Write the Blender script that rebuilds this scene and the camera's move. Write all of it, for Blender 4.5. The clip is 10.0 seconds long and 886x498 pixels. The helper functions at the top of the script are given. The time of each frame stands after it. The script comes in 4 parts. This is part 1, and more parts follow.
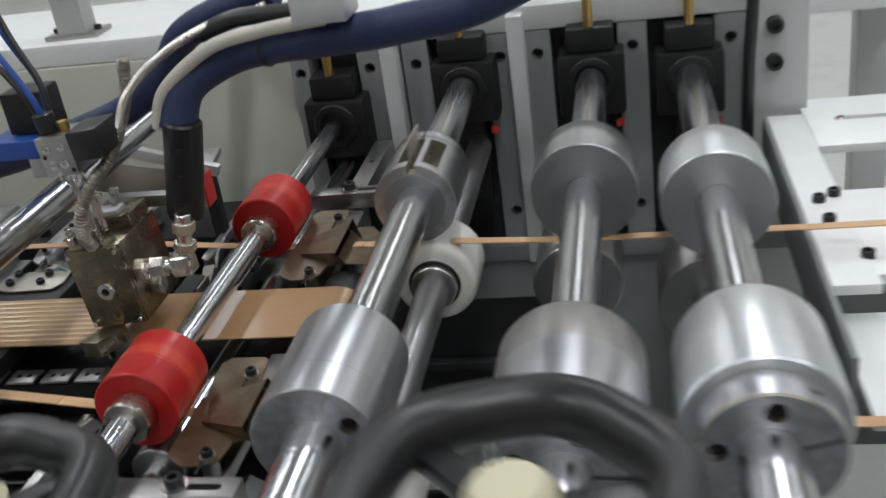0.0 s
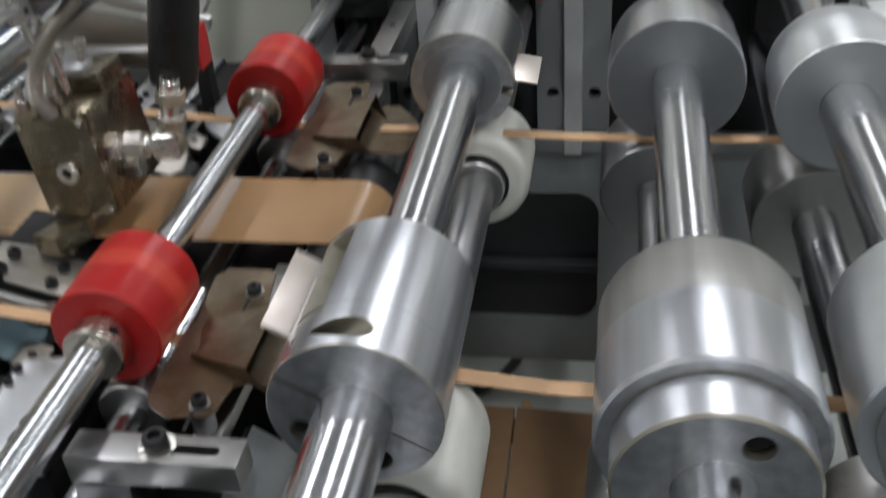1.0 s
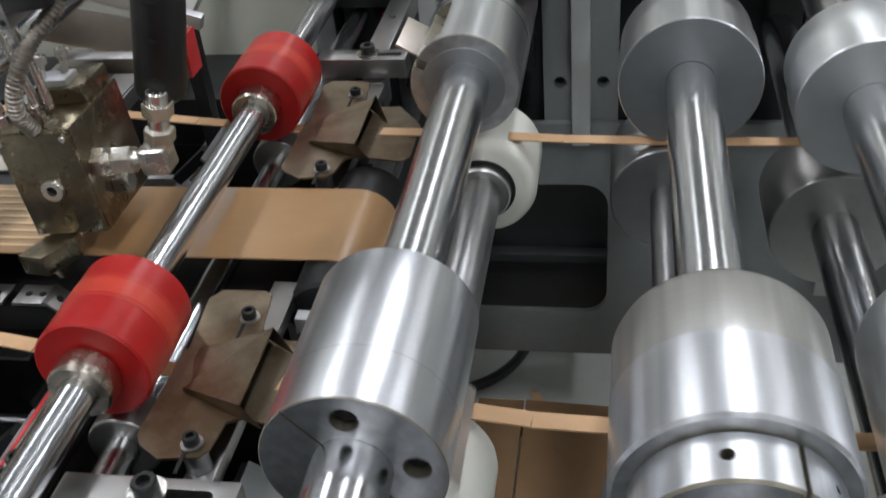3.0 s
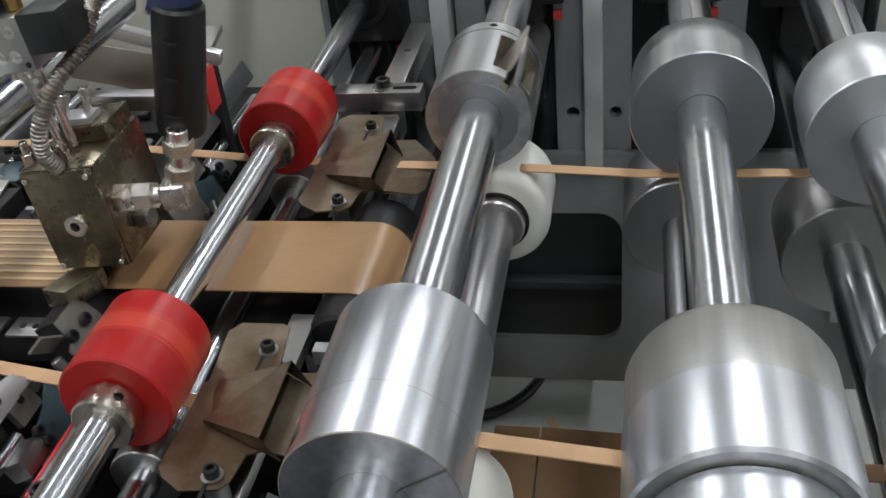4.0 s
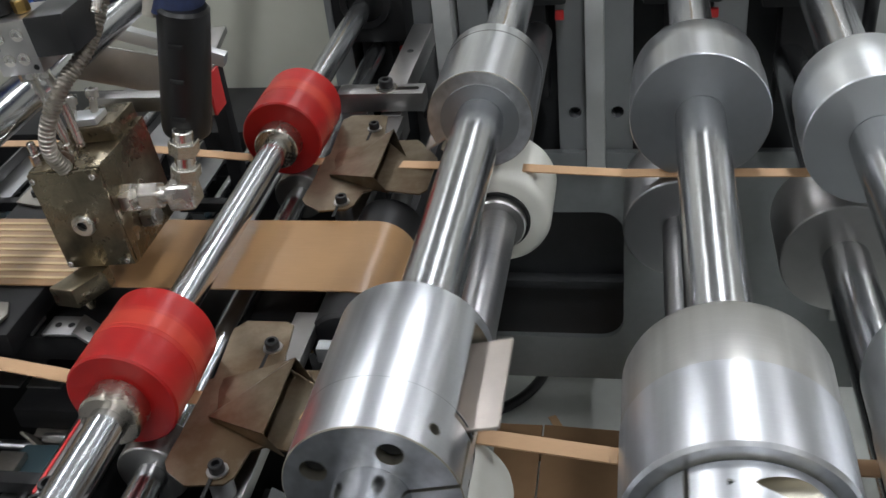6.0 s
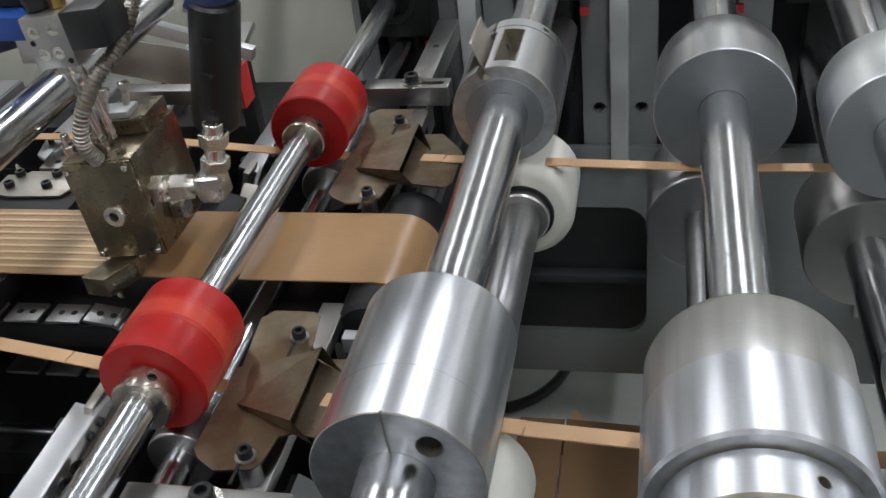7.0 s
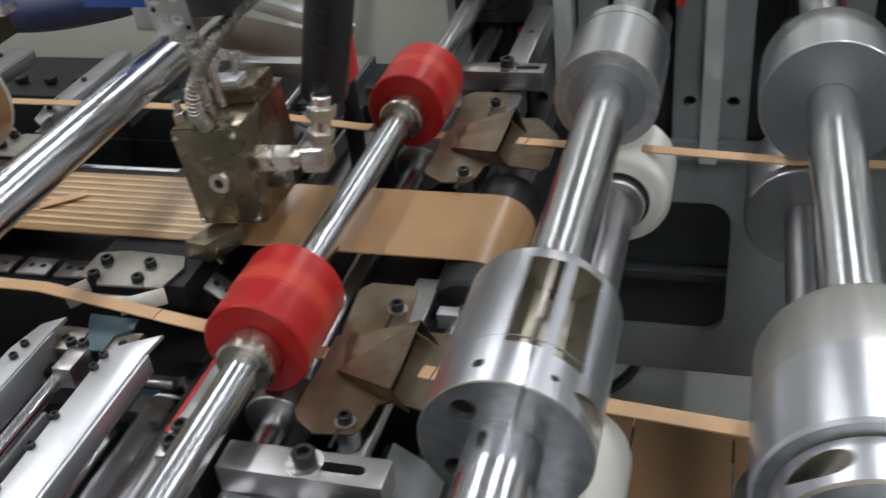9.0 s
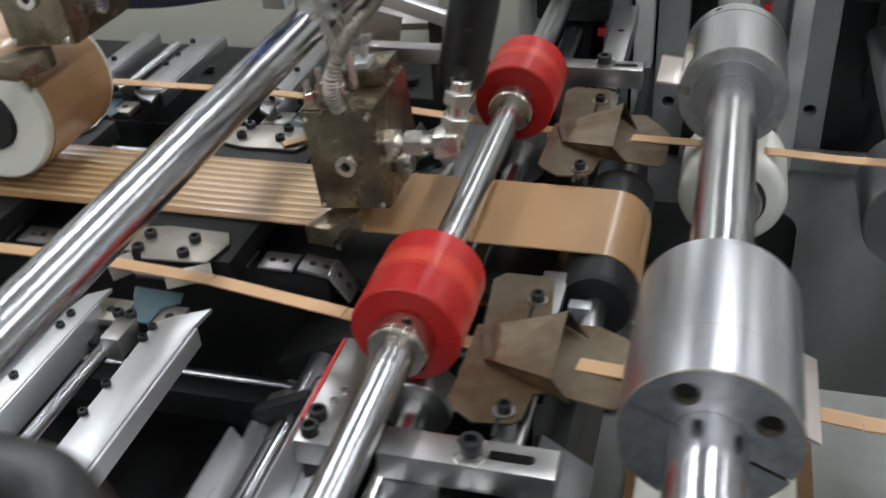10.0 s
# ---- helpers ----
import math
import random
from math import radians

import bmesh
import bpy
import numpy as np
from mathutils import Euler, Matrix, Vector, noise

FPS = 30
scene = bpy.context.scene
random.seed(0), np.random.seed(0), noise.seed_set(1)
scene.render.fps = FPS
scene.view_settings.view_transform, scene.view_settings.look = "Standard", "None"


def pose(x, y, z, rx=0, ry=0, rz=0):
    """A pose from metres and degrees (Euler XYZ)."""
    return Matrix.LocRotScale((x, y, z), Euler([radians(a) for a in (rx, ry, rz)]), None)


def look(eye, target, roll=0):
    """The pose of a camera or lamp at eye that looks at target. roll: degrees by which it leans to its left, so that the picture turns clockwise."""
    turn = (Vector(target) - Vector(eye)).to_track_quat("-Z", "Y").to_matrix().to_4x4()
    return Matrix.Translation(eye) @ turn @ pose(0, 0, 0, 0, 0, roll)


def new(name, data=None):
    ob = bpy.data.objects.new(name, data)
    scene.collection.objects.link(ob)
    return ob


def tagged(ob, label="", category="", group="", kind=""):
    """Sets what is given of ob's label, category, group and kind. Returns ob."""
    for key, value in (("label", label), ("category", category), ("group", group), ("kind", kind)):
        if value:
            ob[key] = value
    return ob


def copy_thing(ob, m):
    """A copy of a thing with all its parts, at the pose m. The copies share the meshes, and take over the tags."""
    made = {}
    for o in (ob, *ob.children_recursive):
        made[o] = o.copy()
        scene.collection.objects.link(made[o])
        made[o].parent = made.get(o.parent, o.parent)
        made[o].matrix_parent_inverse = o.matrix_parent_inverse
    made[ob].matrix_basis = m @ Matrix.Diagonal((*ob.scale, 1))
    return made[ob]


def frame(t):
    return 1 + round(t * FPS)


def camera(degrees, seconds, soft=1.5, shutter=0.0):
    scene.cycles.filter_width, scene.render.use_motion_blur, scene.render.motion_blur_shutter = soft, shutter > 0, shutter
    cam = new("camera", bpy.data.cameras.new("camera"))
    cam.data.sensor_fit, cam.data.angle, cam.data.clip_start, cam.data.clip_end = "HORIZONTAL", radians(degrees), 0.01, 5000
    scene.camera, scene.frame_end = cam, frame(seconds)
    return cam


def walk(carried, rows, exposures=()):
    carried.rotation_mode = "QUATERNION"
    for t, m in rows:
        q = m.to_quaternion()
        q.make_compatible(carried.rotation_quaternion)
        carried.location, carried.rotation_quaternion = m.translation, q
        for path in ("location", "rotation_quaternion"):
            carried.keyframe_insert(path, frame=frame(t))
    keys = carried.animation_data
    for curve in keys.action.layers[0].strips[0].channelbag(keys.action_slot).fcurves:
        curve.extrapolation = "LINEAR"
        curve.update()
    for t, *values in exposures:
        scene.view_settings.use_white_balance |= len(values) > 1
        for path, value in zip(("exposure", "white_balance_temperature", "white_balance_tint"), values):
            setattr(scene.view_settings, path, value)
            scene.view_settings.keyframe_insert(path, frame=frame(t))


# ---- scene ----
cam = camera(47.5, 10.0, shutter=0.7)
PATH = [
    (0, (0.04, -0.188, 1.302), (-0.349, 1.566, 0.425), -8.5),
    (0.3, (-0.026, -0.102, 1.265), (-0.367, 1.655, 0.372), -8.0),
    (0.5, (-0.048, -0.059, 1.255), (-0.394, 1.686, 0.342), -4.8),
    (0.8, (-0.057, -0.013, 1.242), (-0.403, 1.672, 0.223), -5.6),
    (1, (-0.073, -0.002, 1.23), (-0.397, 1.635, 0.126), -4.6),
    (1.5, (-0.088, 0.034, 1.225), (-0.4, 1.609, 0.034), -2.6),
    (2, (-0.092, 0.048, 1.213), (-0.444, 1.584, -0.019), -4.0),
    (2.5, (-0.087, 0.052, 1.219), (-0.439, 1.599, 0.003), -5.1),
    (3, (-0.077, 0.049, 1.239), (-0.414, 1.648, 0.086), -5.7),
    (4.5, (-0.073, 0.041, 1.253), (-0.449, 1.668, 0.151), -6.7),
    (5, (-0.07, 0.039, 1.256), (-0.439, 1.676, 0.167), -6.6),
    (6.5, (-0.071, 0.031, 1.257), (-0.462, 1.642, 0.138), -6.8),
    (7, (-0.07, 0.025, 1.26), (-0.491, 1.632, 0.146), -7.2),
    (7.5, (-0.071, 0.022, 1.262), (-0.496, 1.636, 0.16), -6.9),
    (8, (-0.069, 0.022, 1.264), (-0.498, 1.64, 0.169), -7.1),
    (8.5, (-0.075, 0.016, 1.265), (-0.537, 1.624, 0.169), -7.1),
    (9, (-0.1, 0.008, 1.255), (-0.631, 1.584, 0.143), -6.6),
    (9.5, (-0.132, -0.003, 1.253), (-0.706, 1.577, 0.169), -7.0),
    (10, (-0.219, -0.02, 1.245), (-0.71, 1.574, 0.143), -3.8),
]
walk(cam, [(t, look(eye, target, roll)) for t, eye, target, roll in PATH], exposures=[(0, -0.22), (0.6, -0.2), (1.5, -0.06), (9, -0.02), (10, 0.14)])


# ---- light ----
world = bpy.data.worlds.new("hall_air")
scene.world = world
world.use_nodes = True
world.node_tree.nodes["Background"].inputs[0].default_value = (0.75, 0.85, 1.0, 1)
world.node_tree.nodes["Background"].inputs[1].default_value = 0.06
scene.view_settings.exposure = 0.0
LAMP = 35.0


# ---- materials ----
def mat(name, base, rough=0.5, metal=0.0, grain=0.0, scale=60.0, bump=0.0, stretch=(1, 1, 1), spots=0.0, spot_col=(0.1, 0.08, 0.06),
        spot_scale=9.0, aniso=0.0, axis="Y", emit=0.0, rough_var=0.08, coat=0.0, per_object=0.0, spot_lo=0.5, spot_hi=0.72, reflect_streak=0.0):
    m = bpy.data.materials.new(name)
    m.use_nodes = True
    nt = m.node_tree
    n, l = nt.nodes, nt.links
    b = n["Principled BSDF"]
    b.inputs["Base Color"].default_value = (*base, 1)
    b.inputs["Roughness"].default_value = rough
    b.inputs["Metallic"].default_value = metal
    if coat:
        b.inputs["Coat Weight"].default_value = coat
        b.inputs["Coat Roughness"].default_value = 0.12
    if emit:
        b.inputs["Emission Color"].default_value = (*base, 1)
        b.inputs["Emission Strength"].default_value = emit
        return m
    tc = n.new("ShaderNodeTexCoord")
    mp = n.new("ShaderNodeMapping")
    mp.inputs["Scale"].default_value = stretch
    l.new(tc.outputs["Object"], mp.inputs[0])
    fine = n.new("ShaderNodeTexNoise")
    fine.inputs["Scale"].default_value = scale
    fine.inputs["Detail"].default_value = 5
    l.new(mp.outputs[0], fine.inputs["Vector"])
    wide = n.new("ShaderNodeTexNoise")
    wide.inputs["Scale"].default_value = spot_scale
    wide.inputs["Detail"].default_value = 6
    wide.inputs["Roughness"].default_value = 0.65
    l.new(tc.outputs["Object"], wide.inputs["Vector"])
    # fine grain of the colour
    mix = n.new("ShaderNodeMix")
    mix.data_type = "RGBA"
    mix.inputs["A"].default_value = (*[c * (1 - grain) for c in base], 1)
    mix.inputs["B"].default_value = (*[min(1, c * (1 + grain)) for c in base], 1)
    l.new(fine.outputs["Fac"], mix.inputs["Factor"])
    out = mix.outputs["Result"]
    # stains
    if spots:
        ramp = n.new("ShaderNodeValToRGB")
        ramp.color_ramp.elements[0].position = spot_lo
        ramp.color_ramp.elements[1].position = spot_hi
        l.new(wide.outputs["Fac"], ramp.inputs[0])
        k = n.new("ShaderNodeMath")
        k.operation = "MULTIPLY"
        k.inputs[1].default_value = spots
        l.new(ramp.outputs[0], k.inputs[0])
        mix2 = n.new("ShaderNodeMix")
        mix2.data_type = "RGBA"
        mix2.inputs["B"].default_value = (*spot_col, 1)
        l.new(k.outputs[0], mix2.inputs["Factor"])
        l.new(out, mix2.inputs["A"])
        out = mix2.outputs["Result"]
    # streaks along the axis, painted into the colour as bands of reflected light
    if reflect_streak:
        lay = n.new("ShaderNodeMapping")
        lay.inputs["Scale"].default_value = (1, 0.02, 1)
        l.new(tc.outputs["Object"], lay.inputs[0])
        lines = n.new("ShaderNodeTexNoise")
        lines.inputs["Scale"].default_value = 110
        lines.inputs["Detail"].default_value = 4
        l.new(lay.outputs[0], lines.inputs["Vector"])
        rl = n.new("ShaderNodeMapRange")
        rl.inputs["From Min"].default_value, rl.inputs["From Max"].default_value = 0.3, 0.7
        rl.inputs["To Min"].default_value, rl.inputs["To Max"].default_value = 1 - reflect_streak, 1 + reflect_streak * 0.6
        l.new(lines.outputs["Fac"], rl.inputs["Value"])
        hv = n.new("ShaderNodeHueSaturation")
        l.new(rl.outputs[0], hv.inputs["Value"])
        l.new(out, hv.inputs["Color"])
        out = hv.outputs["Color"]
    if per_object:
        info = n.new("ShaderNodeObjectInfo")
        hsv = n.new("ShaderNodeHueSaturation")
        rng = n.new("ShaderNodeMapRange")
        rng.inputs["To Min"].default_value = 1 - per_object
        rng.inputs["To Max"].default_value = 1 + per_object
        l.new(info.outputs["Random"], rng.inputs["Value"])
        l.new(rng.outputs[0], hsv.inputs["Value"])
        l.new(out, hsv.inputs["Color"])
        out = hsv.outputs["Color"]
    l.new(out, b.inputs["Base Color"])
    # uneven gloss
    rr = n.new("ShaderNodeMapRange")
    rr.inputs["To Min"].default_value = max(0.03, rough - rough_var)
    rr.inputs["To Max"].default_value = min(1, rough + rough_var)
    l.new(wide.outputs["Fac"], rr.inputs["Value"])
    l.new(rr.outputs[0], b.inputs["Roughness"])
    if bump:
        bp = n.new("ShaderNodeBump")
        bp.inputs["Strength"].default_value = bump
        bp.inputs["Distance"].default_value = 0.001
        l.new(fine.outputs["Fac"], bp.inputs["Height"])
        l.new(bp.outputs[0], b.inputs["Normal"])
    if aniso:
        b.inputs["Anisotropic"].default_value = aniso
        tg = n.new("ShaderNodeTangent")
        tg.direction_type, tg.axis = "RADIAL", axis
        l.new(tg.outputs[0], b.inputs["Tangent"])
    return m


CHROME = mat("polished_steel", (0.635, 0.645, 0.665), 0.215, 1.0, grain=0.05, scale=420, stretch=(0, 1, 0), bump=0.006, rough_var=0.04, reflect_streak=0.10)
DULL_STEEL = mat("worn_shaft_steel", (0.42, 0.42, 0.43), 0.34, 1.0, grain=0.12, scale=300, stretch=(0, 1, 0), bump=0.01, spots=0.3, spot_col=(0.2, 0.18, 0.15))
ALU = mat("turned_aluminium", (0.645, 0.660, 0.690), 0.29, 1.0, grain=0.09, scale=800, stretch=(0, 1, 0), bump=0.04, aniso=0.5, rough_var=0.025, spots=0.0, spot_scale=18, reflect_streak=0.22)
ALU_MATT = mat("matt_turned_aluminium", (0.57, 0.565, 0.55), 0.38, 1.0, grain=0.12, scale=700, stretch=(0, 1, 0), bump=0.10, aniso=0.5, rough_var=0.04, spots=0.12, spot_col=(0.5, 0.49, 0.47), spot_scale=20, reflect_streak=0.18)
# darker, rougher aluminium for the end-face discs and witness line
ALU_FACE = mat("darker_aluminium", (0.41, 0.43, 0.455), 0.42, 1.0, grain=0.08, scale=90, bump=0.05, spots=0.25, spot_col=(0.36, 0.35, 0.33))
GALV = mat("blotched_galvanised_steel", (0.84, 0.86, 0.88), 0.36, 1.0, grain=0.1, scale=30, bump=0.05, spots=0.35, spot_col=(0.6, 0.64, 0.68), spot_scale=16, rough_var=0.06)
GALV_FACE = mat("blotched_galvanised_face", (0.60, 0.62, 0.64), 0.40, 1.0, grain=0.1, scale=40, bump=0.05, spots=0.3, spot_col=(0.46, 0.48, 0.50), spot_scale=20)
PLATE = mat("tarnished_steel_plate", (0.245, 0.200, 0.142), 0.33, 0.85, grain=0.15, scale=80, bump=0.06, spots=0.85, spot_col=(0.13, 0.080, 0.042), spot_scale=16, spot_lo=0.40, spot_hi=0.62, rough_var=0.12)
BARSTEEL = mat("ground_flat_steel", (0.47, 0.46, 0.45), 0.35, 1.0, grain=0.1, scale=120, bump=0.05, spots=0.2, spot_col=(0.3, 0.28, 0.26), spot_scale=30)
HOSEM = mat("dulled_metal_hose", (0.36, 0.33, 0.29), 0.35, 0.95, grain=0.15, scale=90, bump=0.05)
COLLARM = mat("matt_collar_steel", (0.56, 0.51, 0.44), 0.27, 1.0, grain=0.1, scale=120, bump=0.05, spots=0.2, spot_col=(0.4, 0.36, 0.3), spot_scale=40)
NICKEL = mat("nickel_plated_brass", (0.74, 0.71, 0.66), 0.27, 1.0, grain=0.06, scale=70, bump=0.03)
GUNMETAL = mat("stained_valve_steel", (0.25, 0.21, 0.145), 0.28, 0.95, grain=0.12, scale=90, bump=0.06, spots=0.6, spot_col=(0.09, 0.07, 0.05), spot_scale=35)
BOLT = mat("black_oxide_bolt", (0.012, 0.012, 0.013), 0.42, 0.1, grain=0.2, scale=200)
CLAMPM = mat("dull_clamp_steel", (0.40, 0.375, 0.335), 0.4, 0.9, grain=0.12, scale=90, bump=0.06, spots=0.5, spot_col=(0.2, 0.17, 0.13), spot_scale=40)
# oily grime on milled pockets, with recess shade put into the darker base
MILLED = mat("oily_shaded_milled_aluminium", (0.40, 0.375, 0.31), 0.40, 0.9, grain=0.15, scale=120, bump=0.08, spots=0.5, spot_col=(0.2, 0.17, 0.11), spot_scale=45)
BLADE = mat("pale_blade_steel", (0.66, 0.59, 0.54), 0.36, 0.85, grain=0.08, scale=120, bump=0.04, spots=0.35, spot_col=(0.45, 0.39, 0.33), spot_scale=30)
# near-black for everything behind the frame opening and between the bars
INNER = mat("near_black_inner", (0.045, 0.047, 0.05), 0.5, grain=0.2, scale=30, spots=0.5, spot_col=(0.02, 0.02, 0.02), spot_scale=5)
HOLE = mat("dark_bore", (0.008, 0.008, 0.008), 0.8)
BLACK = mat("black_machine_steel", (0.012, 0.012, 0.013), 0.5, 0.2, grain=0.3, scale=60, bump=0.1, spots=0.4, spot_col=(0.03, 0.028, 0.026), spot_scale=14)
CAST = mat("dark_cast_iron", (0.011, 0.0115, 0.012), 0.5, 0.3, grain=0.3, scale=150, bump=0.2, spots=0.3, spot_col=(0.03, 0.025, 0.02))
RUBBER = mat("red_polyurethane", (0.42, 0.011, 0.010), 0.34, grain=0.10, scale=50, bump=0.06, spots=0.35, spot_col=(0.26, 0.012, 0.012), spot_scale=25, stretch=(1, 3, 1))
RUBBER_WORN = mat("worn_red_polyurethane", (0.53, 0.046, 0.026), 0.36, grain=0.12, scale=50, bump=0.05)
RUBBER_RUBBED = mat("rubbed_red_polyurethane", (0.465, 0.026, 0.017), 0.35, grain=0.16, scale=50, bump=0.05, spots=0.3, spot_col=(0.40, 0.012, 0.011), spot_scale=30)
NYLON = mat("white_nylon", (0.74, 0.73, 0.66), 0.38, grain=0.03, scale=40, spots=0.15, spot_col=(0.55, 0.5, 0.38), spot_scale=30)
KRAFT = mat("kraft_tape", (0.385, 0.222, 0.104), 0.33, grain=0.10, scale=25, stretch=(2, 30, 1), bump=0.04, spots=0.3, spot_col=(0.33, 0.19, 0.09), spot_scale=12, coat=0.4)
STRIP = mat("kraft_strip", (0.55, 0.34, 0.185), 0.6, grain=0.10, scale=60, stretch=(2, 30, 1), bump=0.05, per_object=0.06)
CARD = mat("brown_cardboard", (0.27, 0.155, 0.075), 0.75, grain=0.12, scale=30, bump=0.05, spots=0.3, spot_col=(0.19, 0.105, 0.05))
GREY_PAINT = mat("grey_frame_paint", (0.255, 0.265, 0.268), 0.5, grain=0.06, scale=90, bump=0.05, spots=0.25, spot_col=(0.20, 0.20, 0.19), spot_scale=12)
DARK_PAINT = mat("dark_grey_frame_paint", (0.21, 0.222, 0.225), 0.45, grain=0.08, scale=90, bump=0.04, spots=0.3, spot_col=(0.12, 0.123, 0.12), spot_scale=9)
LIGHT_PAINT = mat("light_grey_bar_paint", (0.50, 0.51, 0.50), 0.42, grain=0.05, scale=90, spots=0.2, spot_col=(0.33, 0.32, 0.29), spot_scale=14)
BEIGE = mat("beige_cover_paint", (0.56, 0.56, 0.48), 0.4, grain=0.03, scale=60, spots=0.15, spot_col=(0.45, 0.44, 0.36), spot_scale=6)
WHITE_PAINT = mat("white_frame_paint", (0.78, 0.79, 0.78), 0.38, grain=0.03, scale=60, spots=0.15, spot_col=(0.55, 0.55, 0.52), spot_scale=12)
WHITE_METAL = mat("satin_aluminium_rail", (0.66, 0.67, 0.68), 0.36, 0.75, grain=0.05, scale=100, bump=0.03, spots=0.12, spot_col=(0.5, 0.5, 0.5))
RAILM = mat("darker_aluminium_rail", (0.34, 0.34, 0.345), 0.36, 0.9, grain=0.1, scale=100, bump=0.04, spots=0.3, spot_col=(0.2, 0.19, 0.18), spot_scale=25)
PLASTIC = mat("black_plastic", (0.014, 0.014, 0.015), 0.34, grain=0.15, scale=120, bump=0.03)
SLEEVE = mat("black_heat_sleeve", (0.006, 0.006, 0.0065), 0.38, grain=0.2, scale=80, bump=0.1)
BRAID = mat("blue_braided_sleeve", (0.012, 0.022, 0.075), 0.5, grain=0.5, scale=260, bump=0.5)
CONDUIT = mat("grey_conduit", (0.50, 0.47, 0.41), 0.4, grain=0.08, scale=60)
FLOORM = mat("painted_concrete_floor", (0.50, 0.515, 0.49), 0.45, grain=0.08, scale=40, bump=0.06, spots=0.4, spot_col=(0.36, 0.375, 0.36), spot_scale=6)
WALLM = mat("off_white_hall_wall", (0.72, 0.71, 0.66), 0.8, grain=0.03, scale=8, spots=0.15, spot_col=(0.6, 0.59, 0.54), spot_scale=1.5)
CEILM = mat("hall_ceiling_sheet", (0.27, 0.27, 0.27), 0.7, grain=0.04, scale=5)
BLUE_TUBE = mat("blue_air_tube", (0.02, 0.07, 0.30), 0.3, grain=0.05, scale=60)
TEAL = mat("blue_grey_slide_plate", (0.06, 0.10, 0.115), 0.4, 0.3, grain=0.1, scale=90)
REDSIGN = mat("red_warning_enamel", (0.55, 0.03, 0.03), 0.4, grain=0.05, scale=60)
CREAM = mat("cream_hub_plastic", (0.55, 0.52, 0.36), 0.4, grain=0.05, scale=60)
BRASS = mat("brass_fitting", (0.55, 0.36, 0.13), 0.3, 1.0, grain=0.1, scale=80)
TUBE_GLOW = mat("tube_glow", (0.96, 0.98, 1.0), emit=8.5)
GLUE = mat("clear_hot_melt", (0.72, 0.54, 0.31), 0.12, grain=0.05, scale=60, coat=0.6)


# ---- mesh helpers ----
def mesh_of(name, bm, material):
    me = bpy.data.meshes.new(name)
    bm.normal_update()
    bm.to_mesh(me)
    bm.free()
    me.materials.append(material)
    return me


def smooth(me, angle=0.6):
    for p in me.polygons:
        p.use_smooth = True
    me.set_sharp_from_angle(angle=angle)


def part(name, bm, material, parent=None, label="", at=None, soft=True):
    me = mesh_of(name, bm, material)
    if soft:
        smooth(me)
    ob = new(name, me)
    if parent:
        ob.parent = parent
    if at is not None:
        ob.matrix_basis = at
    if label:
        tagged(ob, label)
    return ob


def holder(name, at, label, category, group="", kind=""):
    ob = new(name)
    ob.empty_display_size = 0.02
    ob.matrix_basis = at
    return tagged(ob, label, category, group, kind)


def box(x0, x1, y0, y1, z0, z1, bevel=0.0, seg=2, bm=None):
    b = bmesh.new()
    bmesh.ops.create_cube(b, size=1.0)
    for v in b.verts:
        v.co = ((x0 + x1) / 2 + v.co.x * (x1 - x0), (y0 + y1) / 2 + v.co.y * (y1 - y0), (z0 + z1) / 2 + v.co.z * (z1 - z0))
    if bevel:
        bmesh.ops.bevel(b, geom=list(b.edges), offset=bevel, segments=seg, affect="EDGES", profile=0.6)
    return b if bm is None else merge(bm, b)


def merge(a, b, m=None):
    if m is not None:
        bmesh.ops.transform(b, matrix=m, verts=b.verts)
    me = bpy.data.meshes.new("scrap")
    b.to_mesh(me)
    b.free()
    a.from_mesh(me)
    bpy.data.meshes.remove(me)
    return a


def lathe(profile, seg=64, axis="Y", closed=True):
    """profile: (radius, along) pairs; turned about the axis."""
    bm = bmesh.new()
    rings = []
    for r, a in profile:
        if r < 1e-6:
            rings.append([bm.verts.new((0, a, 0))])
        else:
            rings.append([bm.verts.new((r * math.sin(2 * math.pi * k / seg), a, r * math.cos(2 * math.pi * k / seg))) for k in range(seg)])
    for p, q in zip(rings, rings[1:]):
        for k in range(seg):
            j = (k + 1) % seg
            if len(p) == 1 and len(q) == 1:
                continue
            if len(p) == 1:
                bm.faces.new((p[0], q[k], q[j]))
            elif len(q) == 1:
                bm.faces.new((p[k], q[0], p[j]))
            else:
                bm.faces.new((p[k], q[k], q[j], p[j]))
    bmesh.ops.remove_doubles(bm, verts=bm.verts, dist=1e-6)
    bmesh.ops.recalc_face_normals(bm, faces=bm.faces)
    if axis == "Z":
        bmesh.ops.transform(bm, matrix=pose(0, 0, 0, 90, 0, 0), verts=bm.verts)
    if axis == "X":
        bmesh.ops.transform(bm, matrix=pose(0, 0, 0, 0, 0, -90), verts=bm.verts)
    return bm


def rod(r, a, b, seg=32, bevel=0.001, axis="Y"):
    return lathe([(0, a), (r - bevel, a), (r, a + bevel), (r, b - bevel), (r - bevel, b), (0, b)], seg, axis)


def ringy(r_in, r_out, a, b, seg=64, bevel=0.0015, axis="Y"):
    """A bored cylinder with chamfered rims."""
    return lathe([(r_in, a), (r_out - bevel, a), (r_out, a + bevel), (r_out, b - bevel), (r_out - bevel, b), (r_in, b), (r_in, a)], seg, axis)


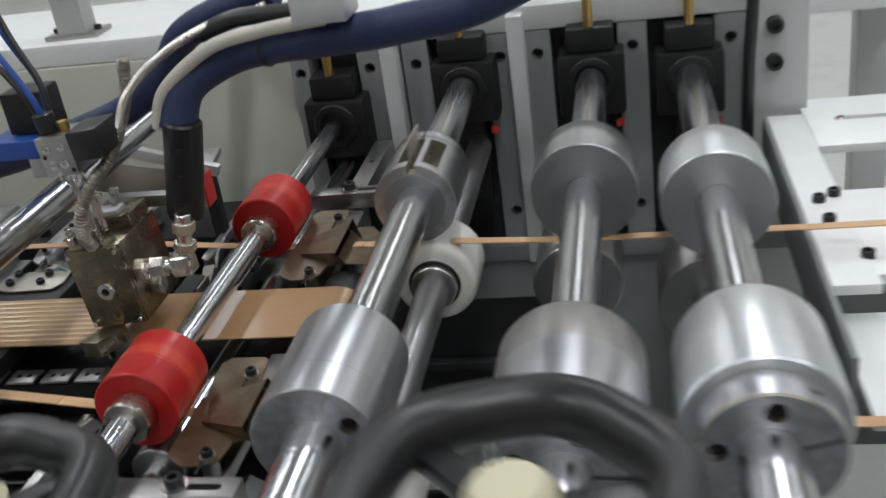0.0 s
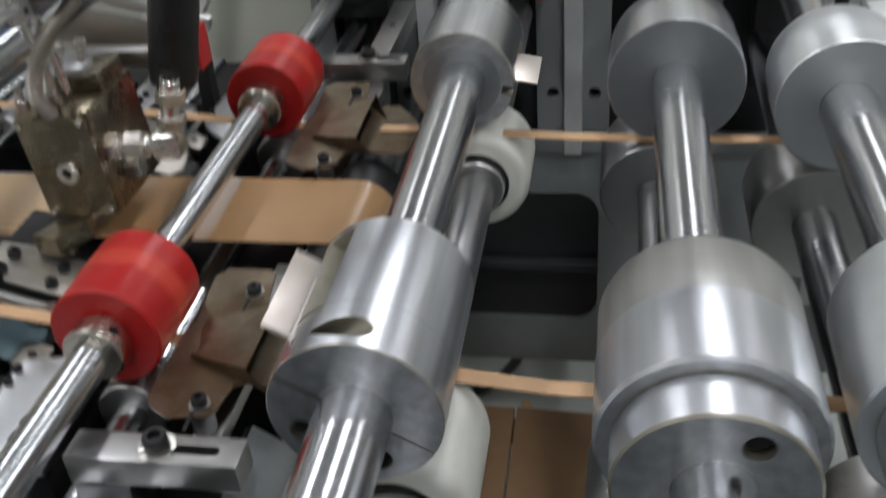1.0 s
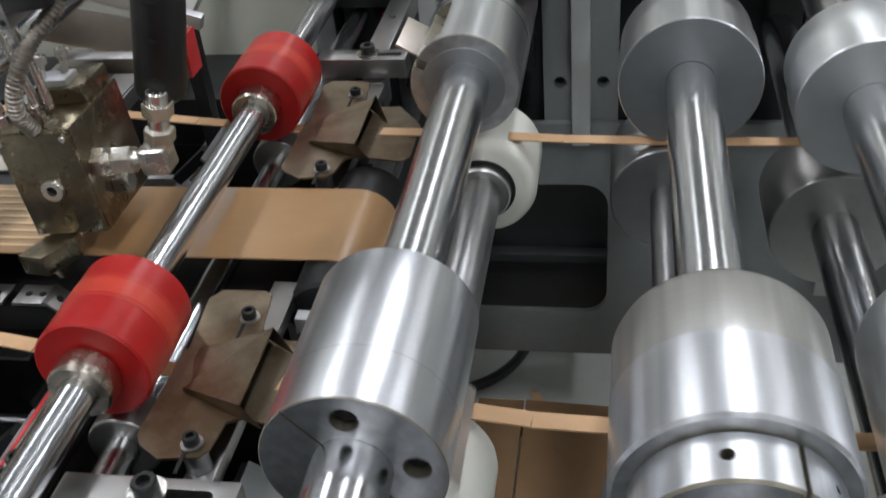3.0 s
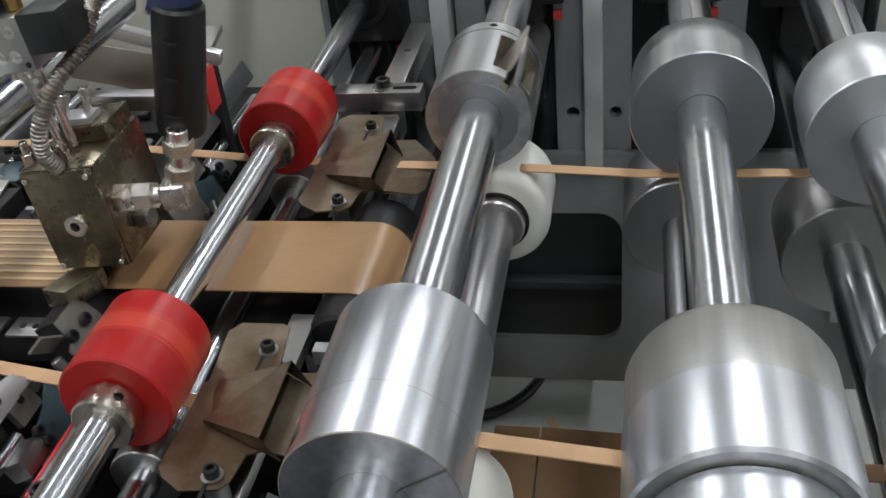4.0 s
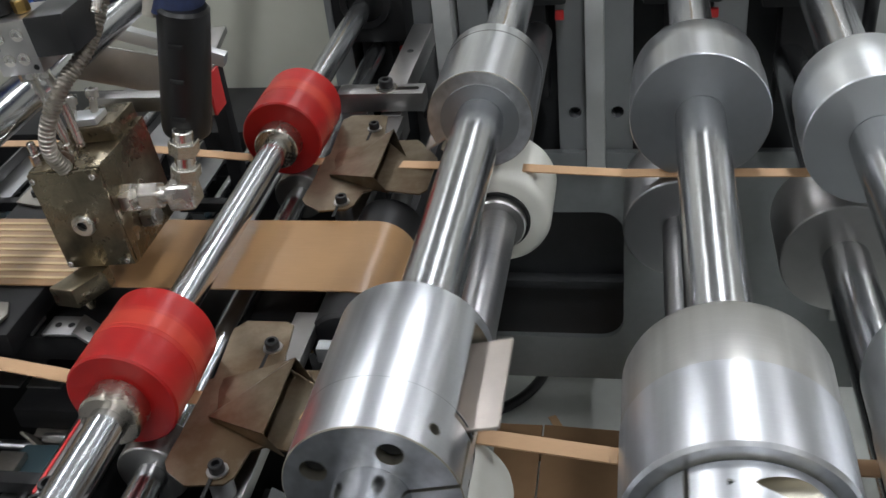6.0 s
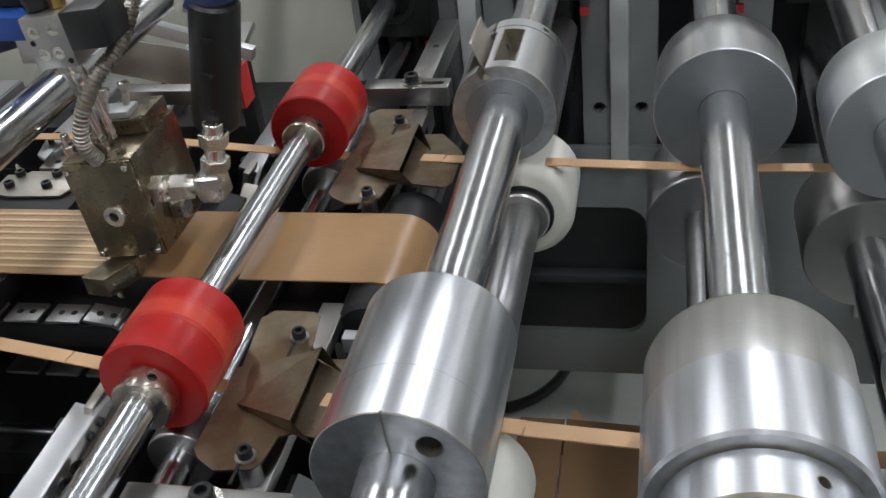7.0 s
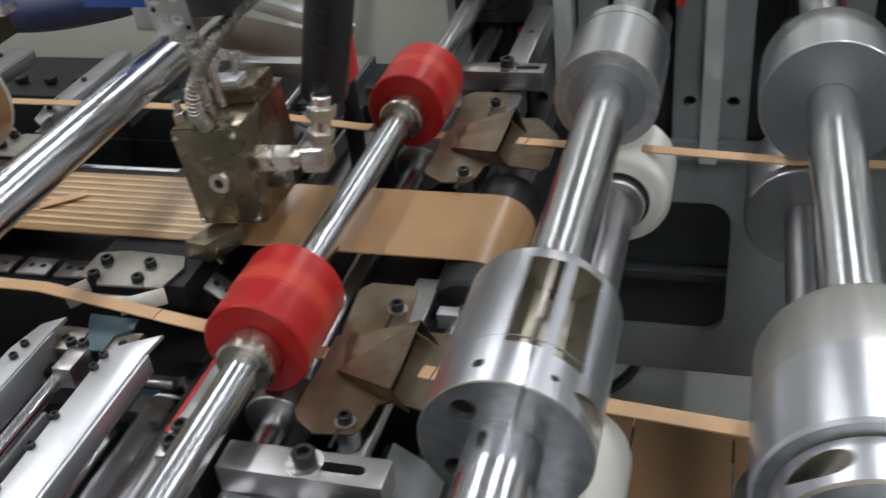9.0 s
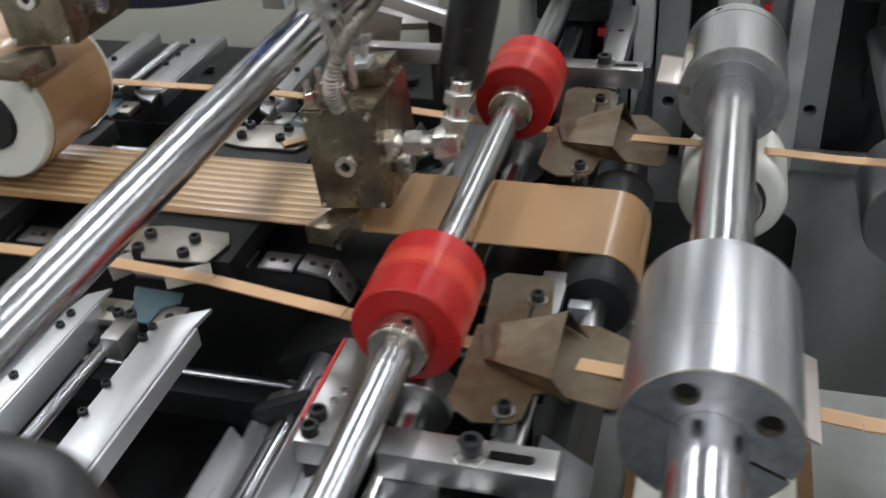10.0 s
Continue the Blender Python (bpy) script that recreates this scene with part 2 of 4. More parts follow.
def prism(points, z0, z1, bevel=0.0):
    """An upright prism over a plan outline."""
    bm = bmesh.new()
    lo = [bm.verts.new((x, y, z0)) for x, y in points]
    hi = [bm.verts.new((x, y, z1)) for x, y in points]
    bm.faces.new(lo[::-1])
    bm.faces.new(hi)
    for k in range(len(points)):
        j = (k + 1) % len(points)
        bm.faces.new((lo[k], lo[j], hi[j], hi[k]))
    bmesh.ops.recalc_face_normals(bm, faces=bm.faces)
    if bevel:
        bmesh.ops.bevel(bm, geom=list(bm.edges), offset=bevel, segments=2, affect="EDGES", profile=0.6)
    return bm


def sweep(points, r, seg=16, ribs=0.0, rib_pitch=0.004, steps=10):
    """A round hose along a smooth line through the points; ribs: depth of rings on it."""
    P = [Vector(p) for p in points]
    P = [2 * P[0] - P[1]] + P + [2 * P[-1] - P[-2]]
    line = []
    for i in range(1, len(P) - 2):
        for k in range(steps):
            t = k / steps
            a, b, c, d = P[i - 1:i + 3]
            line.append(0.5 * (2 * b + (c - a) * t + (2 * a - 5 * b + 4 * c - d) * t * t + (3 * b - a - 3 * c + d) * t ** 3))
    line.append(P[-2])
    if ribs:
        fine, total = [], 0
        for a, b in zip(line, line[1:]):
            n = max(1, round((b - a).length / (rib_pitch / 4)))
            fine += [a.lerp(b, k / n) for k in range(n)]
        line = fine + [line[-1]]
    bm = bmesh.new()
    rings, side, run = [], None, 0.0
    for i, p in enumerate(line):
        if i:
            run += (p - line[i - 1]).length
        d = (line[min(i + 1, len(line) - 1)] - line[max(i - 1, 0)]).normalized()
        side = (side - d * side.dot(d)).normalized() if side else d.orthogonal().normalized()
        up = d.cross(side)
        rr = r - (ribs if ribs and (run / rib_pitch) % 1 < 0.4 else 0)
        rings.append([bm.verts.new(p + (side * math.cos(2 * math.pi * k / seg) + up * math.sin(2 * math.pi * k / seg)) * rr) for k in range(seg)])
    for p, q in zip(rings, rings[1:]):
        for k in range(seg):
            bm.faces.new((p[k], p[(k + 1) % seg], q[(k + 1) % seg], q[k]))
    bm.faces.new(rings[0][::-1])
    bm.faces.new(rings[-1])
    bmesh.ops.recalc_face_normals(bm, faces=bm.faces)
    return bm


def hexagon(r, a, b, axis="Z"):
    return lathe([(0, a), (r * 0.93, a), (r, a + r * 0.08), (r, b - r * 0.08), (r * 0.93, b), (0, b)], 6, axis)


def cap_screw(r=0.0055, h=0.006, bm=None):
    """A socket head with its hex recess, standing on z = 0."""
    return lathe([(0, 0), (r, 0), (r, h * 0.88), (r * 0.9, h), (r * 0.55, h), (r * 0.5, h * 0.45), (0, h * 0.45)], 20, "Z")


def screw(parent, x, y, z, r=0.0055, rx=0, ry=0, rz=0, material=None, name="bolt", washer=0.0):
    """A socket screw on a surface; its axis is turned by the angles."""
    bm = cap_screw(r, r * 1.15)
    if washer:
        merge(bm, lathe([(0, -0.0005), (washer, -0.0005), (washer, 0.0012), (0, 0.0012)], 24, "Z"))
    return part(name, bm, material or BOLT, parent, at=pose(x, y, z, rx, ry, rz))


def cut(ob, cutter_bms):
    """Cuts the given solids out of a mesh object."""
    for bm in cutter_bms:
        tool = new("scrap_tool", mesh_of("scrap_tool", bm, HOLE))
        tool.parent, tool.matrix_basis = ob.parent, ob.matrix_basis
        mod = ob.modifiers.new("bore", "BOOLEAN")
        mod.operation, mod.object, mod.solver = "DIFFERENCE", tool, "EXACT"
        bpy.context.view_layer.update()
        ev = ob.evaluated_get(bpy.context.evaluated_depsgraph_get())
        me = bpy.data.meshes.new_from_object(ev)
        ob.modifiers.remove(mod)
        old, ob.data = ob.data, me
        bpy.data.meshes.remove(old)
        tm = tool.data
        bpy.data.objects.remove(tool)
        bpy.data.meshes.remove(tm)
    smooth(ob.data)
    return ob


def stain_shade_pockets(ob, r_in, r_out, y0, y1):
    """Gives the milled faces of a bored roller their own oily finish, darkened to add pocket shade."""
    ob.data.materials.append(MILLED)
    last = len(ob.data.materials) - 1
    for p in ob.data.polygons:
        c = p.center
        r = math.hypot(c.x, c.z)
        flat_end = abs(p.normal.y) > 0.9 and (c.y < y0 + 0.002 or c.y > y1 - 0.002)
        radial_out = (p.normal.x * c.x + p.normal.z * c.z) / max(r, 1e-6)
        if r > r_in + 0.0004 and not flat_end and not (r > r_out - 0.0012 and radial_out > 0.97):
            p.material_index = last


# ---- hall ----
HX0, HX1, HY0, HY1, HZ = -9.0, 9.0, -6.0, 8.6, 4.8
tagged(part("floor", box(HX0, HX1, HY0, HY1, -0.1, 0.0), FLOORM, soft=False), "painted grey concrete factory floor", "floor", kind="structure")
tagged(part("wall_north", box(HX0, HX1, HY1, HY1 + 0.2, 0, HZ), WALLM, soft=False), "off-white plastered hall wall", "wall", kind="structure")
tagged(part("wall_south", box(HX0, HX1, HY0 - 0.2, HY0, 0, HZ), WALLM, soft=False), "off-white plastered hall wall", "wall", kind="structure")
tagged(part("wall_west", box(HX0 - 0.2, HX0, HY0 - 0.2, HY1 + 0.2, 0, HZ), WALLM, soft=False), "off-white plastered hall wall", "wall", kind="structure")
tagged(part("wall_east", box(HX1, HX1 + 0.2, HY0 - 0.2, HY1 + 0.2, 0, HZ), WALLM, soft=False), "off-white plastered hall wall", "wall", kind="structure")
tagged(part("ceiling", box(HX0 - 0.2, HX1 + 0.2, HY0 - 0.2, HY1 + 0.2, HZ, HZ + 0.1), CEILM, soft=False), "pale sheet-metal hall ceiling", "ceiling", kind="structure")


def ceiling_lamp(x, y, lit):
    top = holder("ceiling_light", pose(x, y, HZ), "white panel ceiling light, switched on", "ceiling light", "ceiling lights")
    part("housing", box(-0.24, 0.24, -0.85, 0.85, -0.06, 0.0, 0.01), WHITE_PAINT, top)
    part("diffuser", box(-0.20, 0.20, -0.8, 0.8, -0.075, -0.0605, 0.003), TUBE_GLOW, top)
    if lit:
        lamp = bpy.data.lights.new("tube_light", "AREA")
        lamp.shape, lamp.size, lamp.size_y, lamp.energy, lamp.color = "RECTANGLE", 0.40, 1.6, LAMP, (0.895, 0.935, 1.0)
        new("tube_light", lamp).matrix_basis = pose(x, y, HZ - 0.15)


for lx in (-6.4, -3.0, 0.5, 3.8):
    for ly in (-4.2, -1.3, 1.6, 4.5, 7.2):
        ceiling_lamp(lx, ly, abs(lx) < 5 and -2 < ly < 5)

# ---- far side frame of the machine ----
FRAME_Y = 1.26
frame_far = holder("machine_frame", pose(0, FRAME_Y, 0), "grey painted machine side frame with slotted bearing bars", "machine frame")
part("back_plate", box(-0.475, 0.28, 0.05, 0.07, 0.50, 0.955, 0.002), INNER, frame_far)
for bx, bw, z0 in ((-0.462, 0.030, 0.58), (-0.352, 0.036, 0.58), (-0.280, 0.040, 0.58), (-0.153, 0.044, 0.56), (-0.097, 0.040, 0.56), (0.040, 0.042, 0.56), (0.177, 0.044, 0.56)):
    bar = part("bar", box(bx - bw / 2, bx + bw / 2, 0.0, 0.05, z0, 0.925, 0.002), GREY_PAINT, frame_far)
    cut(bar, [merge(bmesh.new(), rod(0.0085, -0.01, 0.02, 24), pose(bx, 0, z)) for z in (0.64, 0.89)])
    for z in (0.64, 0.89):
        part("bolt", merge(bmesh.new(), cap_screw(0.007, 0.006), pose(bx, 0.019, z, 90, 0, 0)), BOLT, frame_far)
for bx in (-0.316, -0.125):
    part("rib", box(bx - 0.012, bx + 0.012, -0.028, 0.05, 0.56, 0.955, 0.003), LIGHT_PAINT, frame_far)
part("top_beam", box(-0.475, 0.205, -0.002, 0.06, 0.926, 0.962, 0.003), LIGHT_PAINT, frame_far)
end_plate = part("end_plate", box(0.206, 0.282, -0.006, 0.06, 0.30, 1.02, 0.003), LIGHT_PAINT, frame_far)
for z in (0.852, 0.905):
    screw(frame_far, 0.235, -0.006, z, 0.012, 90)
lower = part("lower_plate", box(-1.2, 0.9, 0.0, 0.010, 0.168, 0.555, 0.002), DARK_PAINT, frame_far)


def rounded(x0, x1, z0, z1, r, y0, y1):
    pts = []
    for cx, cz, a0 in ((x1 - r, z1 - r, 0), (x0 + r, z1 - r, 90), (x0 + r, z0 + r, 180), (x1 - r, z0 + r, 270)):
        for k in range(7):
            a = radians(a0 + 15 * k)
            pts.append((cx + r * math.cos(a), cz + r * math.sin(a)))
    bm = prism(pts, -y1, -y0)
    bmesh.ops.transform(bm, matrix=pose(0, 0, 0, 90, 0, 0), verts=bm.verts)
    return bm


cut(lower, [rounded(-0.36, -0.088, 0.252, 0.482, 0.035, -0.02, 0.05)])
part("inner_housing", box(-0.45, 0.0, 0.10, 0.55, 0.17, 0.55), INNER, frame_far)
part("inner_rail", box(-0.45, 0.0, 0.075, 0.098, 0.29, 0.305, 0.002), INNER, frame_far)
part("sill_rail", box(-0.26, 0.6, -0.012, 0.0, 0.556, 0.585, 0.002), DARK_PAINT, frame_far)

# bearing blocks that carry the shafts
def bearing(x, z, label):
    top = holder("bearing_block", pose(x, FRAME_Y - 0.035, z), label, "bearing", "bearings on the side frame")
    body = part("housing", box(-0.047, 0.047, -0.012, 0.05, -0.055, 0.036, 0.006), CAST, top)
    part("upper_block", box(-0.034, 0.034, -0.004, 0.05, 0.037, 0.072, 0.005), CAST, top)
    part("race", ringy(0.0235, 0.033, -0.02, -0.011, 40), BOLT, top)
    part("adjusting_screw", rod(0.007, 0.073, 0.16, 20, axis="Z"), BRASS, top)
    part("slide", box(-0.02, 0.02, 0.01, 0.05, -0.19, -0.056, 0.003), BLACK, top)
    part("clip", box(0.032, 0.043, 0.0, 0.006, -0.078, -0.066, 0.002), REDSIGN, top)
    return top


for x, z in ((-0.406, 0.821), (-0.2045, 0.862), (-0.0195, 0.859), (0.118, 0.850)):
    bearing(x, z, "black cast-iron bearing block with its adjusting screw")

# near side frame, under the camera
frame_near = holder("machine_frame", pose(0, 0.03, 0), "grey painted machine side frame under the handwheels", "machine frame")
part("plate", box(-1.0, 0.7, -0.03, 0.0, 0.0, 0.96, 0.003), GREY_PAINT, frame_near)


def handwheel(x, y, z, turn, reach=0.0385):
    top = holder("handwheel", pose(x, y, z, 0, 0, turn), "black plastic lobed handwheel on an adjusting screw", "handwheel", "handwheels")
    bm = bmesh.new()
    n, m = 72, 14
    rows = []
    for i in range(n):
        a = 2 * math.pi * i / n
        R = reach + 0.0012 * math.cos(6 * a)
        rows.append([bm.verts.new(((R + 0.0095 * math.cos(2 * math.pi * k / m)) * math.cos(a), (R + 0.0095 * math.cos(2 * math.pi * k / m)) * math.sin(a), 0.0105 * math.sin(2 * math.pi * k / m))) for k in range(m)])
    for i in range(n):
        for k in range(m):
            bm.faces.new((rows[i][k], rows[(i + 1) % n][k], rows[(i + 1) % n][(k + 1) % m], rows[i][(k + 1) % m]))
    bmesh.ops.recalc_face_normals(bm, faces=bm.faces)
    part("rim", bm, PLASTIC, top)
    part("hub", lathe([(0, -0.02), (0.011, -0.02), (0.013, 0.004), (0.010, 0.008), (0, 0.008)], 28, "Z"), CREAM, top, "cream hub cap")
    for k in range(3):
        part("spoke", merge(bmesh.new(), box(0.008, reach - 0.0035, -0.005, 0.005, -0.009, -0.001, 0.002), pose(0, 0, 0, 0, 0, 120 * k)), PLASTIC, top)
    part("screw", rod(0.006, 0.93 - z, -0.018, 16, axis="Z"), DULL_STEEL, top)


for x, y, z, a, reach in ((0.002, 0.020, 1.120, 15, 0.0450), (-0.186, 0.045, 1.095, 40, 0.0385), (-0.356, 0.058, 1.098, 0, 0.0370)):
    handwheel(x, y, z, a, reach)

# ---- rotating shafts ----
SPIN = 99.4   # degrees a second of the creasing shaft
CREASE_AT, PRESS_AT, GALV_AT, RED_AT = (-0.2045, 0.862), (-0.0195, 0.859), (0.118, 0.850), (-0.406, 0.821)
LOW_WHITE_AT, LOW_PRESS_AT, LOW_GALV_AT, LOW_RED_AT = (-0.195, 0.762), (-0.0326, 0.7545), (0.111, 0.7216), (-0.403, 0.752)


def radial(r, deg, y, r0, r1, seg=20):
    return merge(bmesh.new(), rod(r, r0, r1, seg, axis="Z"), pose(0, y, 0, 0, deg, 0))


def axial(r, deg, at, y0, y1):
    return merge(bmesh.new(), rod(r, y0, y1, 24), pose(at * math.sin(radians(deg)), 0, at * math.cos(radians(deg))))


def scoop(pts, y0, y1):
    """A prism of the outline pts (x, z), from y0 to y1."""
    bm = prism(pts, -y1, -y0)
    bmesh.ops.transform(bm, matrix=pose(0, 0, 0, 90, 0, 0), verts=bm.verts)
    return bm


def creasing_shaft():
    top = holder("cutting_shaft", pose(CREASE_AT[0], 0, CREASE_AT[1]), "polished steel shaft with two slotted aluminium cutting rollers", "roller shaft")
    part("shaft", rod(0.0212, 0.06, 1.235, 48), CHROME, top)
    for y0, y1, turn, slot, r in ((0.382, 0.505, -159.0, (0.413, 0.497), 0.0490), (0.806, 0.912, 1.4, (0.818, 0.887), 0.0462)):
        near = turn < 0
        roll = part("roller", ringy(0.0213, r, y0, y1, 96, 0.0007), ALU, top, "turned aluminium roller with a blade slot")
        cutters = [scoop([(0.0105, 0.0205), (0.016, 0.0205), (0.0275, 0.033), (0.0295, 0.07), (0.0105, 0.07)], slot[0], slot[1]),
                   scoop([(-0.009, 0.023), (0.004, 0.023), (0.004, 0.07), (-0.017, 0.07), (-0.017, 0.036)], slot[0] + 0.002, slot[1] - 0.002)]
        if near:
            cutters += [box(-0.0012, 0.0012, y0 - 0.01, slot[0] + 0.001, 0.0, 0.06), box(-0.0006, 0.0006, y0 - 0.01, y0 + 0.002, -0.06, 0.0)]
            cutters += [axial(0.0075, a, 0.0335, y0 - 0.01, y0 + 0.016) for a in (-54, -139)]
            cutters += [radial(0.0035, -33, y0 + 0.015, 0.03, 0.06), merge(bmesh.new(), rod(0.0082, -0.010, 0.06, 28, axis="X"), pose(0, y0 + 0.0150, 0, 0, 26, 0) @ pose(0, 0, 0.0405))]
        else:
            cutters += [box(-0.0012, 0.0012, slot[1] - 0.001, y1 + 0.01, 0.0, 0.06), box(-0.004, 0.004, y0 - 0.01, slot[0] + 0.002, 0.036, 0.06)]
            cutters += [radial(0.0035, -33, y1 - 0.008, 0.03, 0.06), radial(0.0035, 60, y1 - 0.008, 0.03, 0.06)]
        cut(roll, cutters)
        stain_shade_pockets(roll, 0.0213, r, y0, y1)
        roll.matrix_basis = pose(0, 0, 0, 0, turn, 0)
        part("blade", box(-0.0040, -0.0020, slot[0] + 0.005, slot[1] - 0.005, 0.0232, 0.066, 0.0004), BLADE, roll, "thin steel blade in the slot")
        for yy in (slot[0] + 0.016, slot[1] - 0.016):
            part("blade_screw", merge(bmesh.new(), cap_screw(0.0035, 0.004), pose(-0.0018, yy, 0.033, 0, 90, 0)), BOLT, roll)
            part("bolt_hole", merge(bmesh.new(), rod(0.0036, 0.006, 0.0107, 20), pose(0, yy, 0.034, 0, 0, -90)), HOLE, roll)
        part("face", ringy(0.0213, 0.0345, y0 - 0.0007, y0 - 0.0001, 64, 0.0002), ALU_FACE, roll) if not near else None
        if near:
            for a in (-54, -139):
                part("bore", axial(0.0072, a, 0.0335, y0 + 0.006, y0 + 0.0155), HOLE, roll)
            part("set_hole", radial(0.0034, -33, y0 + 0.015, 0.031, 0.043), HOLE, roll)
            part("clamp_screw", merge(bmesh.new(), cap_screw(0.0058, 0.007), pose(0, y0 + 0.0150, 0, 0, 26, 0) @ pose(-0.0095, 0, 0.0405, 0, 90, 0)), BOLT, roll)
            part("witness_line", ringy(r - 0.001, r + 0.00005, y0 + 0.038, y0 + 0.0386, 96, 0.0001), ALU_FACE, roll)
        else:
            for a in (-33, 60):
                part("set_hole", radial(0.0034, a, y1 - 0.008, 0.031, 0.044), HOLE, roll)
            part("groove_ring", ringy(r - 0.0008, r + 0.0002, y1 - 0.0175, y1 - 0.0165, 96, 0.0002), HOLE, roll)
    return top


def pressing_shaft(x, z, r, r_far, shaft_r, near, far, collar_r, material, label, turn):
    top = holder("pressing_shaft", pose(x, 0, z), label, "roller shaft", "pressing shafts")
    part("shaft", rod(shaft_r, 0.06, 1.235, 48), CHROME, top)
    y0, y1 = near
    ym = y0 + (y1 - y0) * 0.52
    part("roller", lathe([(shaft_r + 0.0001, y0), (r - 0.002, y0), (r, y0 + 0.002), (r, ym), (shaft_r + 0.0001, ym), (shaft_r + 0.0001, y0)], 96), material, top)
    part("matt_roller", lathe([(shaft_r + 0.0001, ym), (r - 0.0008, ym), (r - 0.0008, y1 - 0.008), (r - 0.003, y1 - 0.002), (r - 0.006, y1), (shaft_r + 0.0001, y1), (shaft_r + 0.0001, ym)], 96), ALU_MATT if material is ALU else material, top, "matt half of the roller")
    col = part("collar", ringy(shaft_r + 0.0001, collar_r, y0 - 0.030, y0 - 0.0005, 80), ALU, top, "split clamping collar")
    cutters = [box(-0.0014, 0.0014, y0 - 0.04, y0 - 0.001, 0.0, 0.08)]
    cutters += [axial(0.0078, a, 0.0355, y0 - 0.04, y0 - 0.012) for a in (-70, -160)]
    cutters.append(merge(bmesh.new(), rod(0.0078, -0.008, 0.06, 28, axis="X"), pose(0, y0 - 0.0150, 0, 0, 30, 0) @ pose(0, 0, 0.0425)))
    cutters.append(radial(0.0035, -38, y0 - 0.015, 0.03, 0.07))
    cut(col, cutters)
    stain_shade_pockets(col, shaft_r + 0.0001, collar_r, y0 - 0.030, y0 - 0.0005)
    col.matrix_basis = pose(0, 0, 0, 0, turn, 0)
    for a in (-70, -160):
        part("bore", axial(0.0075, a, 0.0355, y0 - 0.024, y0 - 0.0125), HOLE, col)
    part("set_hole", radial(0.0034, -38, y0 - 0.015, 0.031, 0.046), HOLE, col)
    part("clamp_screw", merge(bmesh.new(), cap_screw(0.0056, 0.007), pose(0, y0 - 0.0150, 0, 0, 30, 0) @ pose(-0.0075, 0, 0.0425, 0, 90, 0)), BOLT, col)
    y0, y1 = far
    # thin disc, darker than the rim, over the far roller's end face
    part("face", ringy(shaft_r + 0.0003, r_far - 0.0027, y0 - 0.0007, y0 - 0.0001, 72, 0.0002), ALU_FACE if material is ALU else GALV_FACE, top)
    part("roller", lathe([(shaft_r + 0.0001, y0), (r_far - 0.0026, y0), (r_far - 0.002, y0 + 0.0006), (r_far - 0.002, y0 + (y1 - y0) * 0.55), (r_far - 0.0035, y0 + (y1 - y0) * 0.551), (r_far - 0.0035, y1 - 0.004), (r_far - 0.006, y1), (shaft_r + 0.0001, y1), (shaft_r + 0.0001, y0)], 96), material, top)
    return top


def red_shaft():
    top = holder("feed_shaft", pose(RED_AT[0], 0, RED_AT[1]), "polished shaft with two red polyurethane feed rollers", "roller shaft")
    part("shaft", rod(0.0128, 0.06, 1.235, 40), CHROME, top)
    for (y0, y1), turn in (((0.486, 0.562), 180.0), ((0.852, 0.932), -156.0)):
        r = 0.039
        roll = part("roller", lathe([(0.0129, y0), (r - 0.0015, y0), (r, y0 + 0.0015), (r, y1 - 0.0015), (r - 0.0015, y1), (0.0129, y1), (0.0129, y0)], 80), RUBBER, top, "red polyurethane tyre")
        part("worn_edge", ringy(0.030, r + 0.0002, y0 + 0.031, y0 + 0.054, 80, 0.0002), RUBBER_RUBBED, roll, "faintly rubbed band")
        part("worn_band", ringy(0.030, r + 0.0004, y0 + 0.035, y0 + 0.050, 80, 0.0003), RUBBER_WORN, roll, "paler worn band")
        col = part("collar", ringy(0.0129, 0.0212, y0 - 0.020, y0 - 0.0005, 48, 0.0014), COLLARM, top, "steel set collar")
        cut(col, [merge(bmesh.new(), rod(0.0035, 0.010, 0.03, 18, axis="Z"), pose(0, y0 - 0.0100, 0, 0, a, 0)) for a in (0, 108)])
        col.matrix_basis = pose(0, 0, 0, 0, turn, 0)
        for a in (0, 108):
            part("set_screw", merge(bmesh.new(), rod(0.0033, 0.0135, 0.0185, 14, axis="Z"), pose(0, y0 - 0.0100, 0, 0, a, 0)), BOLT, col)
    return top


def lower_shaft(x, z, r, rolls, material, shaft_r, label, shaft_mat):
    top = holder("lower_shaft", pose(x, 0, z), label, "roller shaft", "lower shafts")
    part("shaft", rod(shaft_r, 0.10, 1.235, 40), shaft_mat, top)
    for y0, y1 in rolls:
        c = min(0.012, r * 0.2) if material is NYLON else 0.002
        prof = [(shaft_r + 0.0001, y0), (r - c, y0)] + [(r - c + c * math.sin(radians(a)), y0 + c - c * math.cos(radians(a))) for a in (30, 60, 90)] + \
               [(r - c + c * math.cos(radians(a)), y1 - c + c * math.sin(radians(a))) for a in (0, 30, 60, 90)] + [(shaft_r + 0.0001, y1), (shaft_r + 0.0001, y0)]
        roll = part("roller", lathe(prof, 72), material, top)
        if material is NYLON:
            part("bearing_ring", ringy(shaft_r + 0.0001, shaft_r + 0.0085, y0 - 0.010, y0 - 0.0003, 48), BARSTEEL, top)
            part("seal", ringy(shaft_r + 0.0086, shaft_r + 0.012, y0 - 0.002, y0 + 0.001, 48, 0.0004), HOLE, top)
    return top


